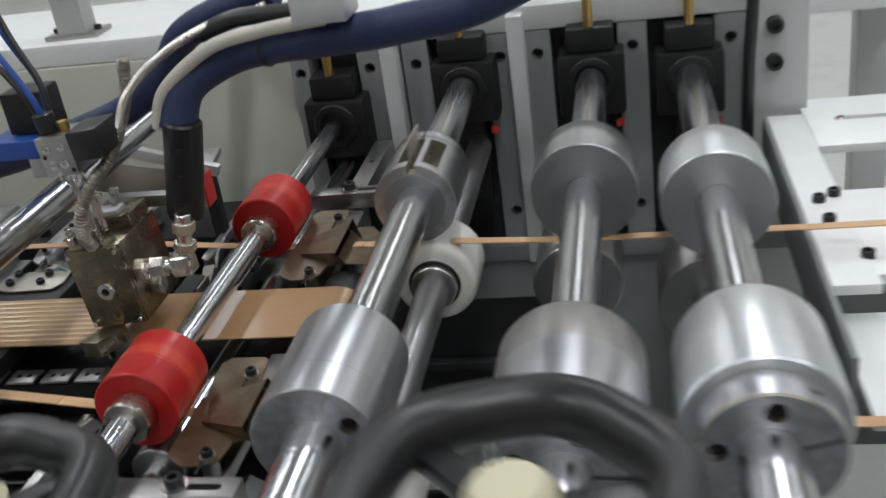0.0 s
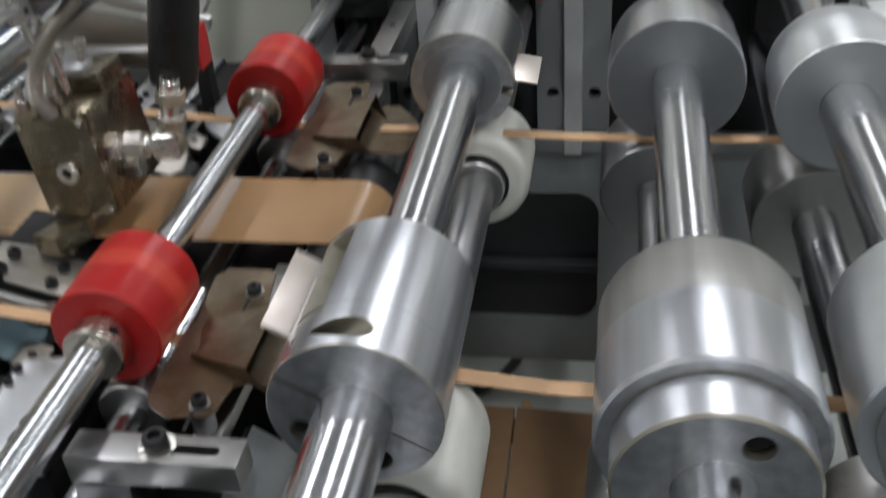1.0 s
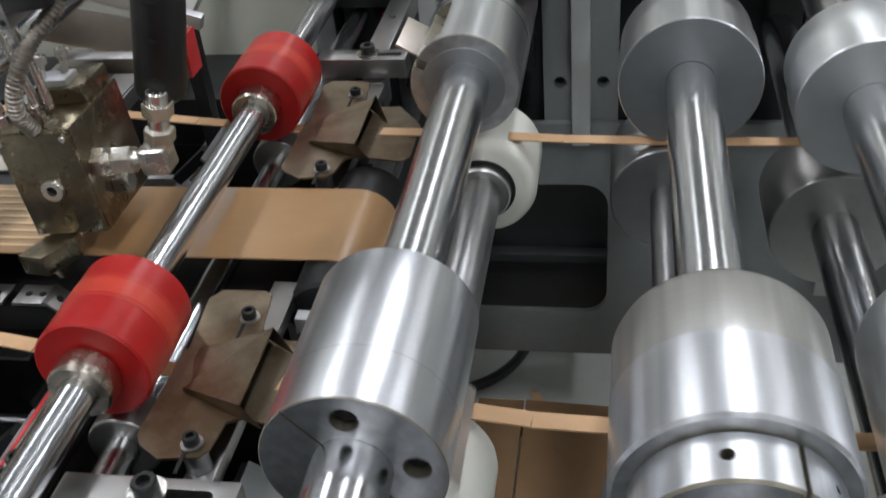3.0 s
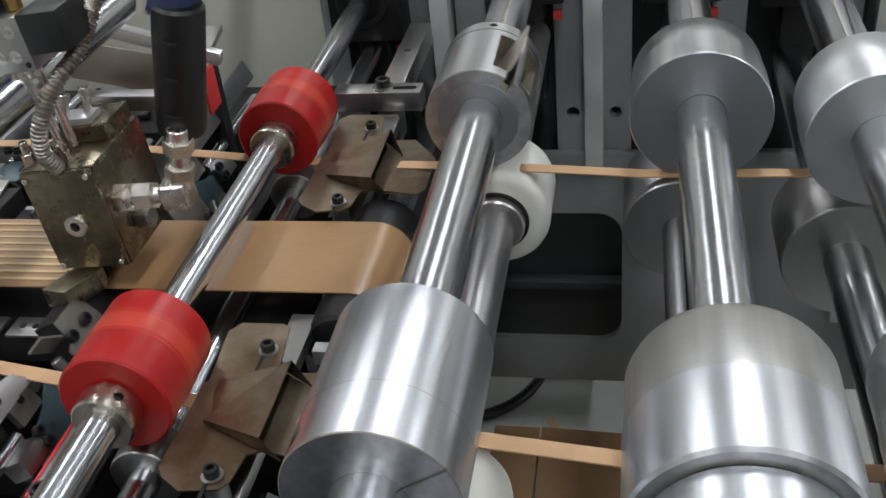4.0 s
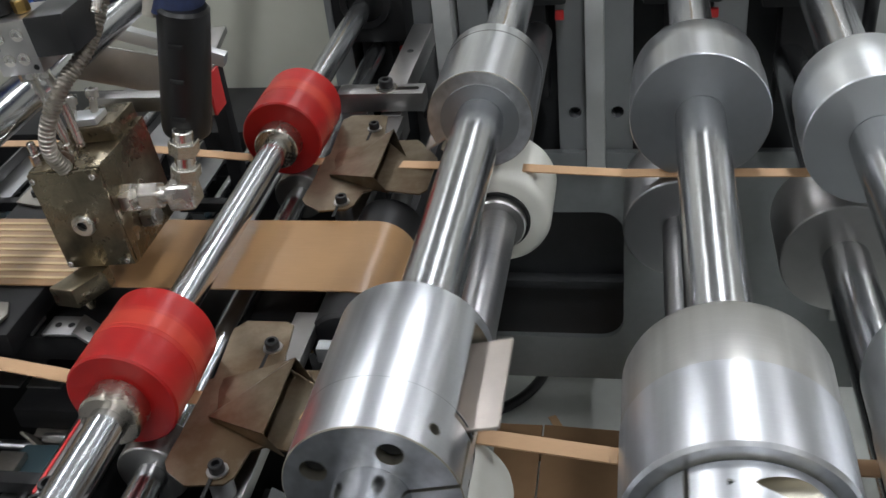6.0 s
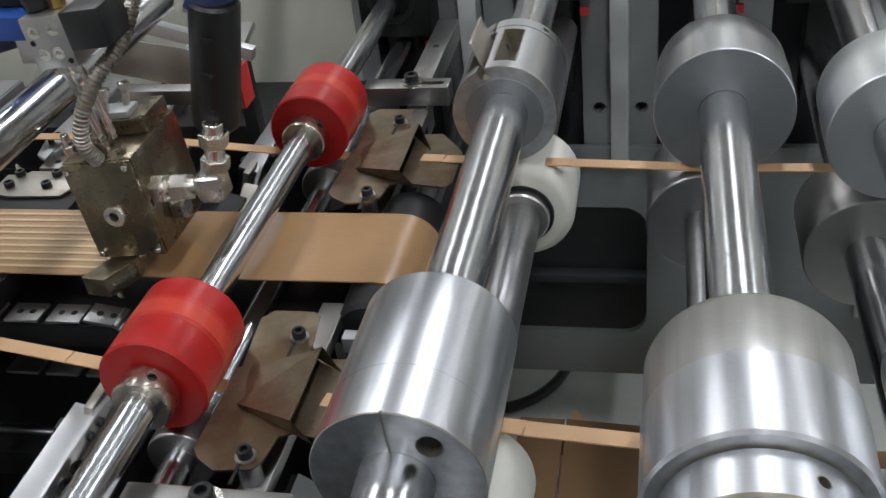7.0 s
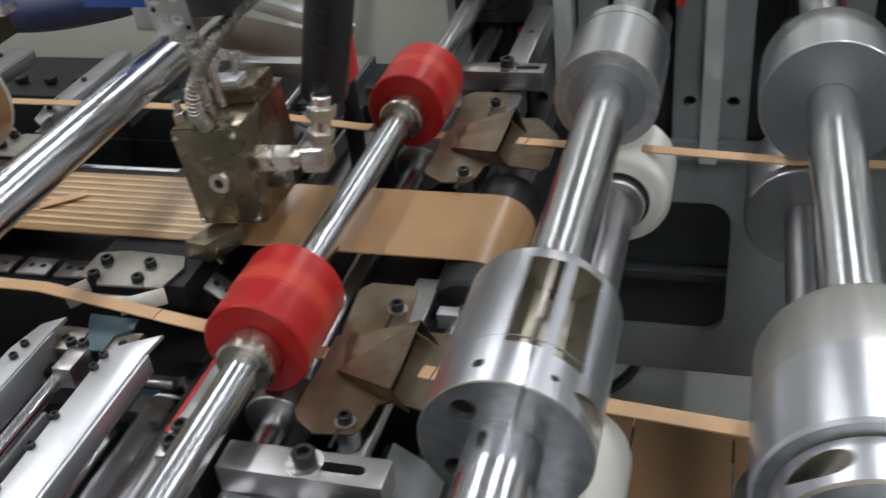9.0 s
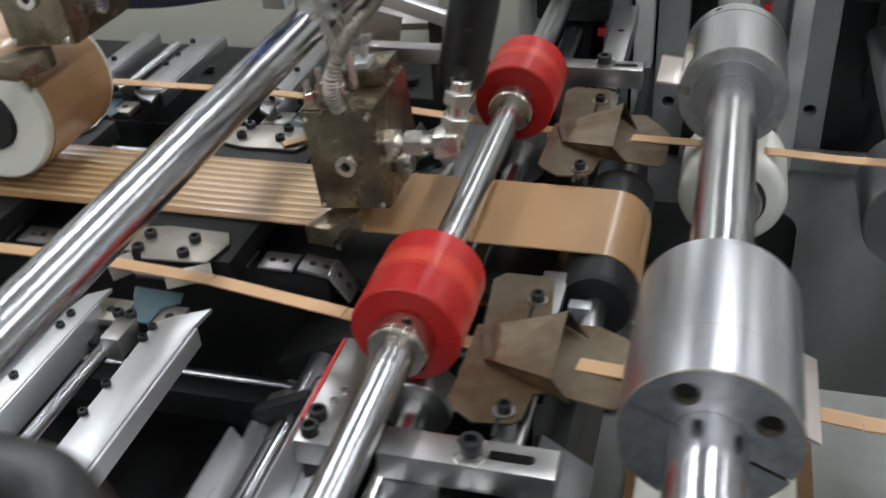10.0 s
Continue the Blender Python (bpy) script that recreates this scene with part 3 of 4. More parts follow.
S_CREASE = creasing_shaft()
S_PRESS = pressing_shaft(*PRESS_AT, 0.0592, 0.0602, 0.0210, (0.376, 0.488), (0.812, 0.892), 0.0505, ALU, "polished shaft with two broad turned aluminium rollers", 90.6)
S_GALV = pressing_shaft(*GALV_AT, 0.0605, 0.0605, 0.0232, (0.408, 0.517), (0.7855, 0.872), 0.0510, GALV, "polished shaft with two blotched galvanised rollers", 75.0)
S_RED = red_shaft()
L_WHITE = lower_shaft(*LOW_WHITE_AT, 0.0485, ((0.40, 0.49), (0.803, 0.885)), NYLON, 0.0180, "worn steel shaft with white nylon counter rollers", DULL_STEEL)
L_PRESS = lower_shaft(*LOW_PRESS_AT, 0.0499, ((0.38, 0.47), (0.800, 0.885)), DULL_STEEL, 0.0155, "worn steel shaft with dull steel counter rollers", DULL_STEEL)
L_GALV = lower_shaft(*LOW_GALV_AT, 0.0566, ((0.38, 0.47), (0.804, 0.885)), BARSTEEL, 0.0205, "polished shaft with dull steel counter rollers", CHROME)
L_RED = lower_shaft(*LOW_RED_AT, 0.026, ((0.485, 0.515), (0.86, 0.90)), BARSTEEL, 0.0115, "thin steel shaft with small counter rollers", CHROME)

# fixed cross bar
bar = holder("cross_bar", pose(-0.556, 0, 0.941), "polished round steel cross bar spanning the machine", "cross bar")
part("bar", rod(0.0165, 0.04, 1.40, 40), CHROME, bar)
for y in (0.05, 1.23):
    part("end_collar", ringy(0.0166, 0.026, y, y + 0.022, 40), BARSTEEL, bar)

# ---- kraft tape over its end pulley ----
def tape():
    prof = []
    R, cx, cz = 0.033, -0.295, 0.757
    prof.append((-1.3, cz + R))
    for k in range(13):
        a = radians(90 - 15 * k)
        prof.append((cx + R * math.cos(a), cz + R * math.sin(a)))
    prof.append((-1.3, cz - R))
    bm = bmesh.new()
    t = 0.0012
    inner = [(-1.3, cz + R - t)] + [(cx + (R - t) * math.cos(radians(90 - 15 * k)), cz + (R - t) * math.sin(radians(90 - 15 * k))) for k in range(13)] + [(-1.3, cz - R + t)]
    V = [[[bm.verts.new((x, y, z)) for x, z in line] for y in (0.654, 0.757)] for line in (prof, inner)]
    for k in range(len(prof) - 1):
        bm.faces.new((V[0][0][k], V[0][0][k + 1], V[0][1][k + 1], V[0][1][k]))
        bm.faces.new((V[1][0][k], V[1][1][k], V[1][1][k + 1], V[1][0][k + 1]))
        for s in (0, 1):
            bm.faces.new((V[0][s][k], V[0][s][k + 1], V[1][s][k + 1], V[1][s][k]))
    bmesh.ops.recalc_face_normals(bm, faces=bm.faces)
    return bm


lower_tape = holder("kraft_tape", pose(0, 0, 0), "brown kraft paper tape running over a pulley", "paper tape", "kraft tapes")
part("tape", tape(), KRAFT, lower_tape)
pulley = holder("end_pulley", pose(-0.295, 0, 0.757), "black pulley that turns the kraft tape", "pulley")
part("drum", rod(0.0315, 0.625, 0.80, 48, 0.003), BLACK, pulley)
part("axle", rod(0.010, 0.56, 0.86, 24), DULL_STEEL, pulley)
bed = holder("tape_bed", pose(0, 0, 0), "black steel bed under the kraft tape", "machine bed")
part("bed_plate", box(-1.3, -0.34, 0.645, 0.765, 0.735, 0.745, 0.002), BLACK, bed)
part("web", box(-1.3, -0.36, 0.68, 0.70, 0.45, 0.735, 0.002), BLACK, bed)

# dark pan under the left half
pan = holder("base_pan", pose(0, 0, 0), "black oily base pan of the machine", "base pan")
part("pan", box(-1.6, -0.30, 0.06, 1.25, 0.50, 0.52, 0.002), BLACK, pan)
part("leg", box(-1.3, -1.2, 0.5, 0.7, 0.0, 0.50), BLACK, pan)
part("leg", box(-0.44, -0.34, 0.5, 0.7, 0.0, 0.50), BLACK, pan)
part("end_web", box(-0.312, -0.300, 0.06, 1.25, 0.52, 0.70, 0.002), BLACK, pan)


# ---- paper strips that run through ----
PITCH, SPEED = 0.240, 0.0670


def strip_piece():
    bm = box(-PITCH / 4 - 0.0005, PITCH / 4 + 0.0005, -0.0065, 0.0065, -0.0006, 0.0006)
    for v in bm.verts:
        if v.co.x > 0:
            v.co.z += 0.0002
    me = mesh_of("paper_strip", bm, STRIP)
    return me


STRIP_MESH = strip_piece()
STRIPS = []
for (ya, yb), grp in (((0.473, 0.562), "near line of paper strips"), ((0.812, 0.896), "far line of paper strips")):
    for k in range(0, 22):
        ob = new("paper_strip", STRIP_MESH)
        tagged(ob, "narrow folded kraft paper strip passing between rollers", "paper strip", grp)
        STRIPS.append((ob, ya, yb, -0.472 - PITCH / 2 + SPEED * 10 + PITCH * (k / 2 - 4.25)))


def strip_pose(ya, yb, x):
    """The strip's line bends twice on its way: level beyond the cutting rollers, then falling and spreading."""
    def height(q):
        return 0.806 - 0.072 * max(0.0, min(-0.17 - q, 0.21))

    def line(q):
        return ya + (yb - ya) * max(0.0, min((-0.10 - q) / 0.50, 1.1))

    lo, hi = x - PITCH / 4, x + PITCH / 4
    return pose(x, (line(lo) + line(hi)) / 2, (height(lo) + height(hi)) / 2, 0, -math.degrees(math.atan((height(hi) - height(lo)) / (PITCH / 2))), math.degrees(math.atan((line(hi) - line(lo)) / (PITCH / 2))))


# ---- gripper carriages on the chain ----
SPROCKET_X, SPROCKET_R, CHAIN_Z = -0.535, 0.05, 0.785


def carriage_pose(side, u):
    """u: the carriage's place along its chain, which dives round the sprocket."""
    if u <= SPROCKET_X:
        return pose(u, side, CHAIN_Z)
    a = (u - SPROCKET_X) / SPROCKET_R
    if a < math.pi:
        return pose(SPROCKET_X + SPROCKET_R * math.sin(a), side, CHAIN_Z - SPROCKET_R + SPROCKET_R * math.cos(a), 0, math.degrees(a), 0)
    return pose(SPROCKET_X - (a - math.pi) * SPROCKET_R, side, CHAIN_Z - 2 * SPROCKET_R, 0, 180, 0)


def carriage(mirror):
    """Built about the bolts' middle; mirror = -1 for the far side."""
    top = holder("gripper_carriage", pose(0, 0, 0), "steel gripper carriage with satin aluminium rails on the chain", "chain carriage", "gripper carriages")

    def add(name, bm, material, parent=top, label=""):
        if mirror < 0:
            bmesh.ops.transform(bm, matrix=Matrix.Diagonal((1, -1, 1, 1)), verts=bm.verts)
            bmesh.ops.reverse_faces(bm, faces=bm.faces)
        return part(name, bm, material, parent, label)

    def bolt_at(x, y, z, r, parent):
        add("bolt", merge(bmesh.new(), cap_screw(r, r * 1.1), pose(x, y, z)), BOLT, parent)

    # far-side rails take a darker copy of the rail metal
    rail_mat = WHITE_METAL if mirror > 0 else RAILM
    # clamp plate with its bent lips
    plate = add("clamp_plate", prism([(-0.049, -0.022), (-0.049, 0.014), (-0.024, 0.020), (0.032, 0.018), (0.040, 0.002), (0.034, -0.028), (-0.026, -0.030), (-0.030, -0.022)], 0.003, 0.0055, 0.0006), CLAMPM)
    add("lip", merge(bmesh.new(), box(-0.011, 0.011, -0.0012, 0.0012, -0.009, 0.009, 0.0004), pose(-0.042, -0.036, -0.002, -25, 0, 52)), CLAMPM, plate)
    add("lip", merge(bmesh.new(), box(-0.019, 0.019, -0.0012, 0.0012, -0.007, 0.007, 0.0004), pose(0.022, -0.040, -0.001, -35, 0, 33)), CLAMPM, plate)
    for x in (-0.033, 0.009):
        for y in (-0.021, 0.001):
            bolt_at(x, y, 0.0055, 0.0052, plate)
    add("roller_pin", merge(bmesh.new(), rod(0.005, -0.022, 0.022, 20, axis="X"), pose(-0.006, -0.037, -0.005)), BARSTEEL)
    add("chain_bracket", box(-0.05, 0.05, -0.02, 0.07, -0.020, 0.002, 0.002), BLACK)
    # slide tongue
    add("tongue", prism([(-0.024, -0.050), (0.022, -0.052), (0.025, -0.064), (0.013, -0.074), (0.013, -0.094), (-0.006, -0.094), (-0.012, -0.072), (-0.018, -0.064)], -0.012, -0.010, 0.0005), TEAL, top, "blue-grey slide tongue")
    for x0, x1 in ((-0.045, -0.014), (0.012, 0.034)):
        ear = add("ear", box(x0, x1, -0.094, -0.066, -0.019, -0.0122, 0.001), CLAMPM)
        add("hole", lathe([(0, 0), (0.0035, 0), (0.0035, 0.0004), (0, 0.0004)], 16, "Z"), HOLE, ear).matrix_basis = pose((x0 + x1) / 2, -0.080 * mirror, -0.0121)
    add("clamp_block", box(-0.008, 0.008, -0.128, -0.100, -0.020, -0.001, 0.001), BARSTEEL)
    for x in (-0.009, 0.002):
        bolt_at(x, -0.098, -0.002, 0.0045, top)
    # rails, white on the near side and darker on the far side
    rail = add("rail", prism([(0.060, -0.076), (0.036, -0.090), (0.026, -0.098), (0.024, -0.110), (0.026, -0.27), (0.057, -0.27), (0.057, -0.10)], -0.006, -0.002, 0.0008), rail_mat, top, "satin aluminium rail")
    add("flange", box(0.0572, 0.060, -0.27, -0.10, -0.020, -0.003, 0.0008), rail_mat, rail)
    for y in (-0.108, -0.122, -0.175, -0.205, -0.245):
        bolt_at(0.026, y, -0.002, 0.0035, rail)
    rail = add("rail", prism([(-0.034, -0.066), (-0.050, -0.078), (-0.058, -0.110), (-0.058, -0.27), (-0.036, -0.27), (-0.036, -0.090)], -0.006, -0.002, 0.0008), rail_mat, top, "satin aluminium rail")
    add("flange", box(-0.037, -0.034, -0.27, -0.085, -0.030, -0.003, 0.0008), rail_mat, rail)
    for y in (-0.105, -0.120, -0.180):
        bolt_at(-0.047, y, -0.002, 0.0035, rail)
    add("guide_rod", merge(bmesh.new(), rod(0.006, -0.27, -0.10, 24), pose(-0.012, 0, -0.018)), CHROME)
    add("rod_support", box(-0.034, 0.020, -0.112, -0.100, -0.034, -0.022, 0.001), BLACK)
    return top


CARRIAGES = []
for mirror, side in ((1, 0.611), (-1, 0.800)):
    first = carriage(mirror)
    for j in range(-1, 5):
        ob = first if j == -1 else copy_thing(first, pose(0, 0, 0))
        CARRIAGES.append((ob, side, -0.595 + SPEED * 9.3 - 0.240 * j))


# chain links with two holes each
def chain_link():
    top = holder("chain_link", pose(0, 0, 0), "small steel chain attachment plate with two holes", "chain link", "chain links")
    part("plate", box(-0.016, 0.016, -0.012, 0.012, -0.0215, -0.0185, 0.0006), BARSTEEL, top)
    for dx in (-0.006, 0.006):
        part("hole", lathe([(0, 0), (0.003, 0), (0.003, 0.0005), (0, 0.0005)], 16, "Z"), HOLE, top, at=pose(dx, 0, -0.0186))
    return top


link = chain_link()
for y in (0.630, 0.781):
    for k in range(26):
        ob = link if (k == 0 and y < 0.7) else copy_thing(link, pose(0, 0, 0))
        CARRIAGES.append((ob, y, -0.60 + SPEED * 9.3 - 0.040 * (k - 4)))
chain = holder("chain_track", pose(0, 0, 0), "black chain track beside the tape bed", "chain track")
for y in (0.630, 0.781):
    part("track", box(-1.5, -0.52, y - 0.009, y + 0.009, 0.735, 0.760, 0.003), BLACK, chain)


# ---- guide plates, arms and their bars ----
def guide_plate(flip):
    top = holder("guide_plate", pose(0, 0, 0), "tarnished bent steel guide plates for the strip", "guide plate", "guide plates")

    def Y(y):
        return y if not flip else y + (0.342 if y > 0.54 else 0.324)

    def sheet(pts, z, thick=0.0016):
        """A thin sheet over plan points with their own heights."""
        bm = bmesh.new()
        hi = [bm.verts.new((x, Y(y), z + dz)) for x, y, dz in pts]
        lo = [bm.verts.new((x, Y(y), z + dz - thick)) for x, y, dz in pts]
        bm.faces.new(hi)
        bm.faces.new(lo[::-1])
        for k in range(len(pts)):
            j = (k + 1) % len(pts)
            bm.faces.new((hi[k], lo[k], lo[j], hi[j]))
        bmesh.ops.recalc_face_normals(bm, faces=bm.faces)
        return bm

    up = part("upper_plate", sheet([(-0.368, 0.590, 0), (-0.360, 0.600, 0), (-0.328, 0.600, 0), (-0.322, 0.596, 0), (-0.317, 0.554, 0), (-0.363, 0.533, 0)], 0.8005), PLATE, top)
    # raised hood that lets the strip pass under it
    part("hood", sheet([(-0.364, 0.533, 0), (-0.318, 0.5535, 0), (-0.304, 0.546, 0.0115), (-0.304, 0.471, 0.0115), (-0.353, 0.496, 0)], 0.8009), PLATE, up, "raised hood over the strip")
    part("hood_skirt", sheet([(-0.353, 0.496, 0), (-0.304, 0.471, 0.0115), (-0.290, 0.465, -0.0008)], 0.8009), PLATE, up)
    part("hood_skirt", sheet([(-0.318, 0.5535, 0), (-0.288, 0.534, -0.0008), (-0.304, 0.546, 0.0115)], 0.8009), PLATE, up)
    low = part("lower_plate", sheet([(-0.368, 0.536, 0.0), (-0.330, 0.548, 0), (-0.282, 0.550, 0), (-0.262, 0.540, 0), (-0.256, 0.530, 0), (-0.256, 0.474, 0), (-0.262, 0.466, 0), (-0.306, 0.474, 0), (-0.315, 0.470, 0), (-0.318, 0.447, 0), (-0.323, 0.440, 0), (-0.348, 0.437, 0), (-0.364, 0.448, 0), (-0.369, 0.456, 0), (-0.368, 0.500, 0)], 0.7980), PLATE, top)
    part("tab", sheet([(-0.364, 0.531, 0.0), (-0.372, 0.527, 0.004), (-0.372, 0.517, 0.004), (-0.366, 0.514, 0)], 0.790), RUSTY, top)
    for p, y, z in ((up, 0.569, 0.8005), (low, 0.450, 0.7985)):
        part("keyhole", box(-0.3335, -0.3310, min(Y(y - 0.024), Y(y)), max(Y(y - 0.024), Y(y)), z - 0.0002, z + 0.0004), HOLE, p)
        part("washer", lathe([(0, 0), (0.0072, 0), (0.0072, 0.0012), (0, 0.0012)], 28, "Z"), BARSTEEL, p, at=pose(-0.330, Y(y), z))
        screw(p, -0.330, Y(y), z + 0.0014, 0.0052)
    # flat bar that carries the plates
    part("bar", box(-0.338, -0.318, min(Y(0.435), Y(0.642)), max(Y(0.435), Y(0.642)), 0.765, 0.777, 0.001), BARSTEEL, top)
    for y in (0.450, 0.569):
        part("spacer", rod(0.008, 0.777, 0.797, 20, 0.0005, "Z"), DULL_STEEL, top, at=pose(-0.330, Y(y), 0))
    return top


RUSTY = mat("rust_red_steel", (0.25, 0.09, 0.05), 0.6, 0.3, grain=0.2, scale=90, bump=0.1)
guide_plate(False)
guide_plate(True)


def slotted_arm(y, x0, x1, bx, slot, post):
    top = holder("slotted_arm", pose(0, 0, 0), "ground steel arm with a slot, clamped by a black bolt", "machine arm", "slotted arms")
    arm = part("arm", box(x0, x1, y - 0.0125, y + 0.0125, 0.778, 0.800, 0.0015), BARSTEEL, top)
    cut(arm, [merge(bmesh.new(), prism([(slot[0] + 0.004 * math.cos(radians(a)), y + 0.004 * math.sin(radians(a))) for a in range(90, 271, 30)] + [(slot[1] + 0.004 * math.cos(radians(a)), y + 0.004 * math.sin(radians(a))) for a in range(-90, 91, 30)], 0.77, 0.81))])
    part("washer", lathe([(0, 0), (0.012, 0), (0.012, 0.002), (0, 0.002)], 32, "Z"), NICKEL, top, at=pose(bx, y, 0.800))
    screw(top, bx, y, 0.802, 0.0078)
    part("post", box(*post, 0.50, 0.7775, 0.002), DULL_STEEL, top)
    return top


slotted_arm(0.409, -0.400, -0.288, -0.342, (-0.332, -0.306), (-0.398, -0.36, 0.395, 0.42))
slotted_arm(1.006, -0.392, -0.296, -0.338, (-0.330, -0.306), (-0.39, -0.36, 0.995, 1.02))
stay = holder("stay_bar", pose(0, 0, 0), "flat steel stay with a drilled hole", "stay bar", "stay bars")
st = part("bar", box(-0.346, -0.320, 1.024, 1.20, 0.770, 0.796, 0.0015), BARSTEEL, stay)
part("hole", lathe([(0, 0), (0.004, 0), (0.004, 0.0004), (0, 0.0004)], 16, "Z"), HOLE, st, at=pose(-0.333, 1.115, 0.796))
part("link", box(-0.345, -0.322, 0.988, 1.022, 0.740, 0.7755, 0.001), BARSTEEL, stay)
stay = holder("stay_bar", pose(0, 0, 0), "flat steel stay under the slotted arm", "stay bar", "stay bars")
part("bar", box(-0.352, -0.330, 0.20, 0.392, 0.745, 0.772, 0.0015), WHITE_METAL, stay)
part("knurled_rod", rod(0.014, 0.15, 0.44, 36), DULL_STEEL, stay, at=pose(-0.380, 0, 0.735))
part("thin_rod", rod(0.006, 0.15, 0.42, 24), CHROME, stay, at=pose(-0.405, 0, 0.72))

# side plate beside the red roller
side = holder("side_plate", pose(0, 0, 0), "steel side plate with a red edge and black bolts", "side plate")
part("plate", box(-0.478, -0.450, 0.436, 0.552, 0.735, 0.757, 0.002), BARSTEEL, side)
part("red_edge", box(-0.4815, -0.4785, 0.46, 0.552, 0.735, 0.756, 0.0006), REDSIGN, side)
for y in (0.446, 0.462):
    screw(side, -0.468, y, 0.757, 0.0068)
screw(side, -0.458, 0.490, 0.757, 0.003, material=NICKEL)
screw(side, -0.462, 0.478, 0.757, 0.003, material=NICKEL)
part("stem", box(-0.476, -0.452, 0.44, 0.54, 0.52, 0.735, 0.002), BLACK, side)
dark = holder("idler_rod", pose(-0.520, 0, 0.690), "brown-tinted round steel idler rod", "rod")
part("rod", rod(0.0135, 0.15, 0.615, 32), DULL_STEEL, dark)
part("end_knuckle", rod(0.009, 0.615, 0.64, 24), BRASS, dark)

# inner clutter under the tape: cross members
for k, (x0, x1, y, z, h) in enumerate(((-0.50, -0.33, 0.600, 0.700, 0.02), (-0.46, -0.33, 0.800, 0.705, 0.016), (-1.1, -0.55, 0.595, 0.640, 0.03), (-1.1, -0.5, 0.84, 0.650, 0.03), (-1.0, -0.55, 0.44, 0.62, 0.03), (-1.0, -0.55, 1.0, 0.64, 0.03))):
    m = holder("cross_member", pose(0, 0, 0), "black steel cross member inside the machine", "cross member", "cross members")
    part("beam", box(x0, x1, y - 0.012, y + 0.012, z - h, z, 0.002), BLACK, m)
    part("rod", rod(0.006, x0, x1, 20, axis="X"), DULL_STEEL, m, at=pose(0, y + 0.022, z - 0.008))
idler = holder("tape_idler", pose(-0.318, 0, 0.712), "small bearing idler beside the tape pulley", "idler")
part("hub", rod(0.016, 0.592, 0.612, 32), BLACK, idler)
part("bore_ring", ringy(0.007, 0.011, 0.589, 0.5915, 28, 0.0005), BARSTEEL, idler)
part("axle", rod(0.006, 0.57, 0.645, 20), CHROME, idler)
blk = holder("tape_block", pose(0, 0, 0), "pale steel block beside the tape pulley", "block")
part("block", box(-0.313, -0.296, 0.604, 0.616, 0.757, 0.771, 0.001), WHITE_METAL, blk)
part("foot", box(-0.31, -0.30, 0.60, 0.615, 0.70, 0.757, 0.001), BLACK, blk)
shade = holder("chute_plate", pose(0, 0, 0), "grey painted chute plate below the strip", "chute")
part("plate", merge(bmesh.new(), box(-0.022, 0.022, -0.05, 0.05, -0.001, 0.001), pose(-0.292, 0.425, 0.745, 0, 35, 0)), DARK_PAINT, shade)
part("rim", box(-0.315, -0.309, 0.375, 0.475, 0.70, 0.757, 0.001), BLACK, shade)


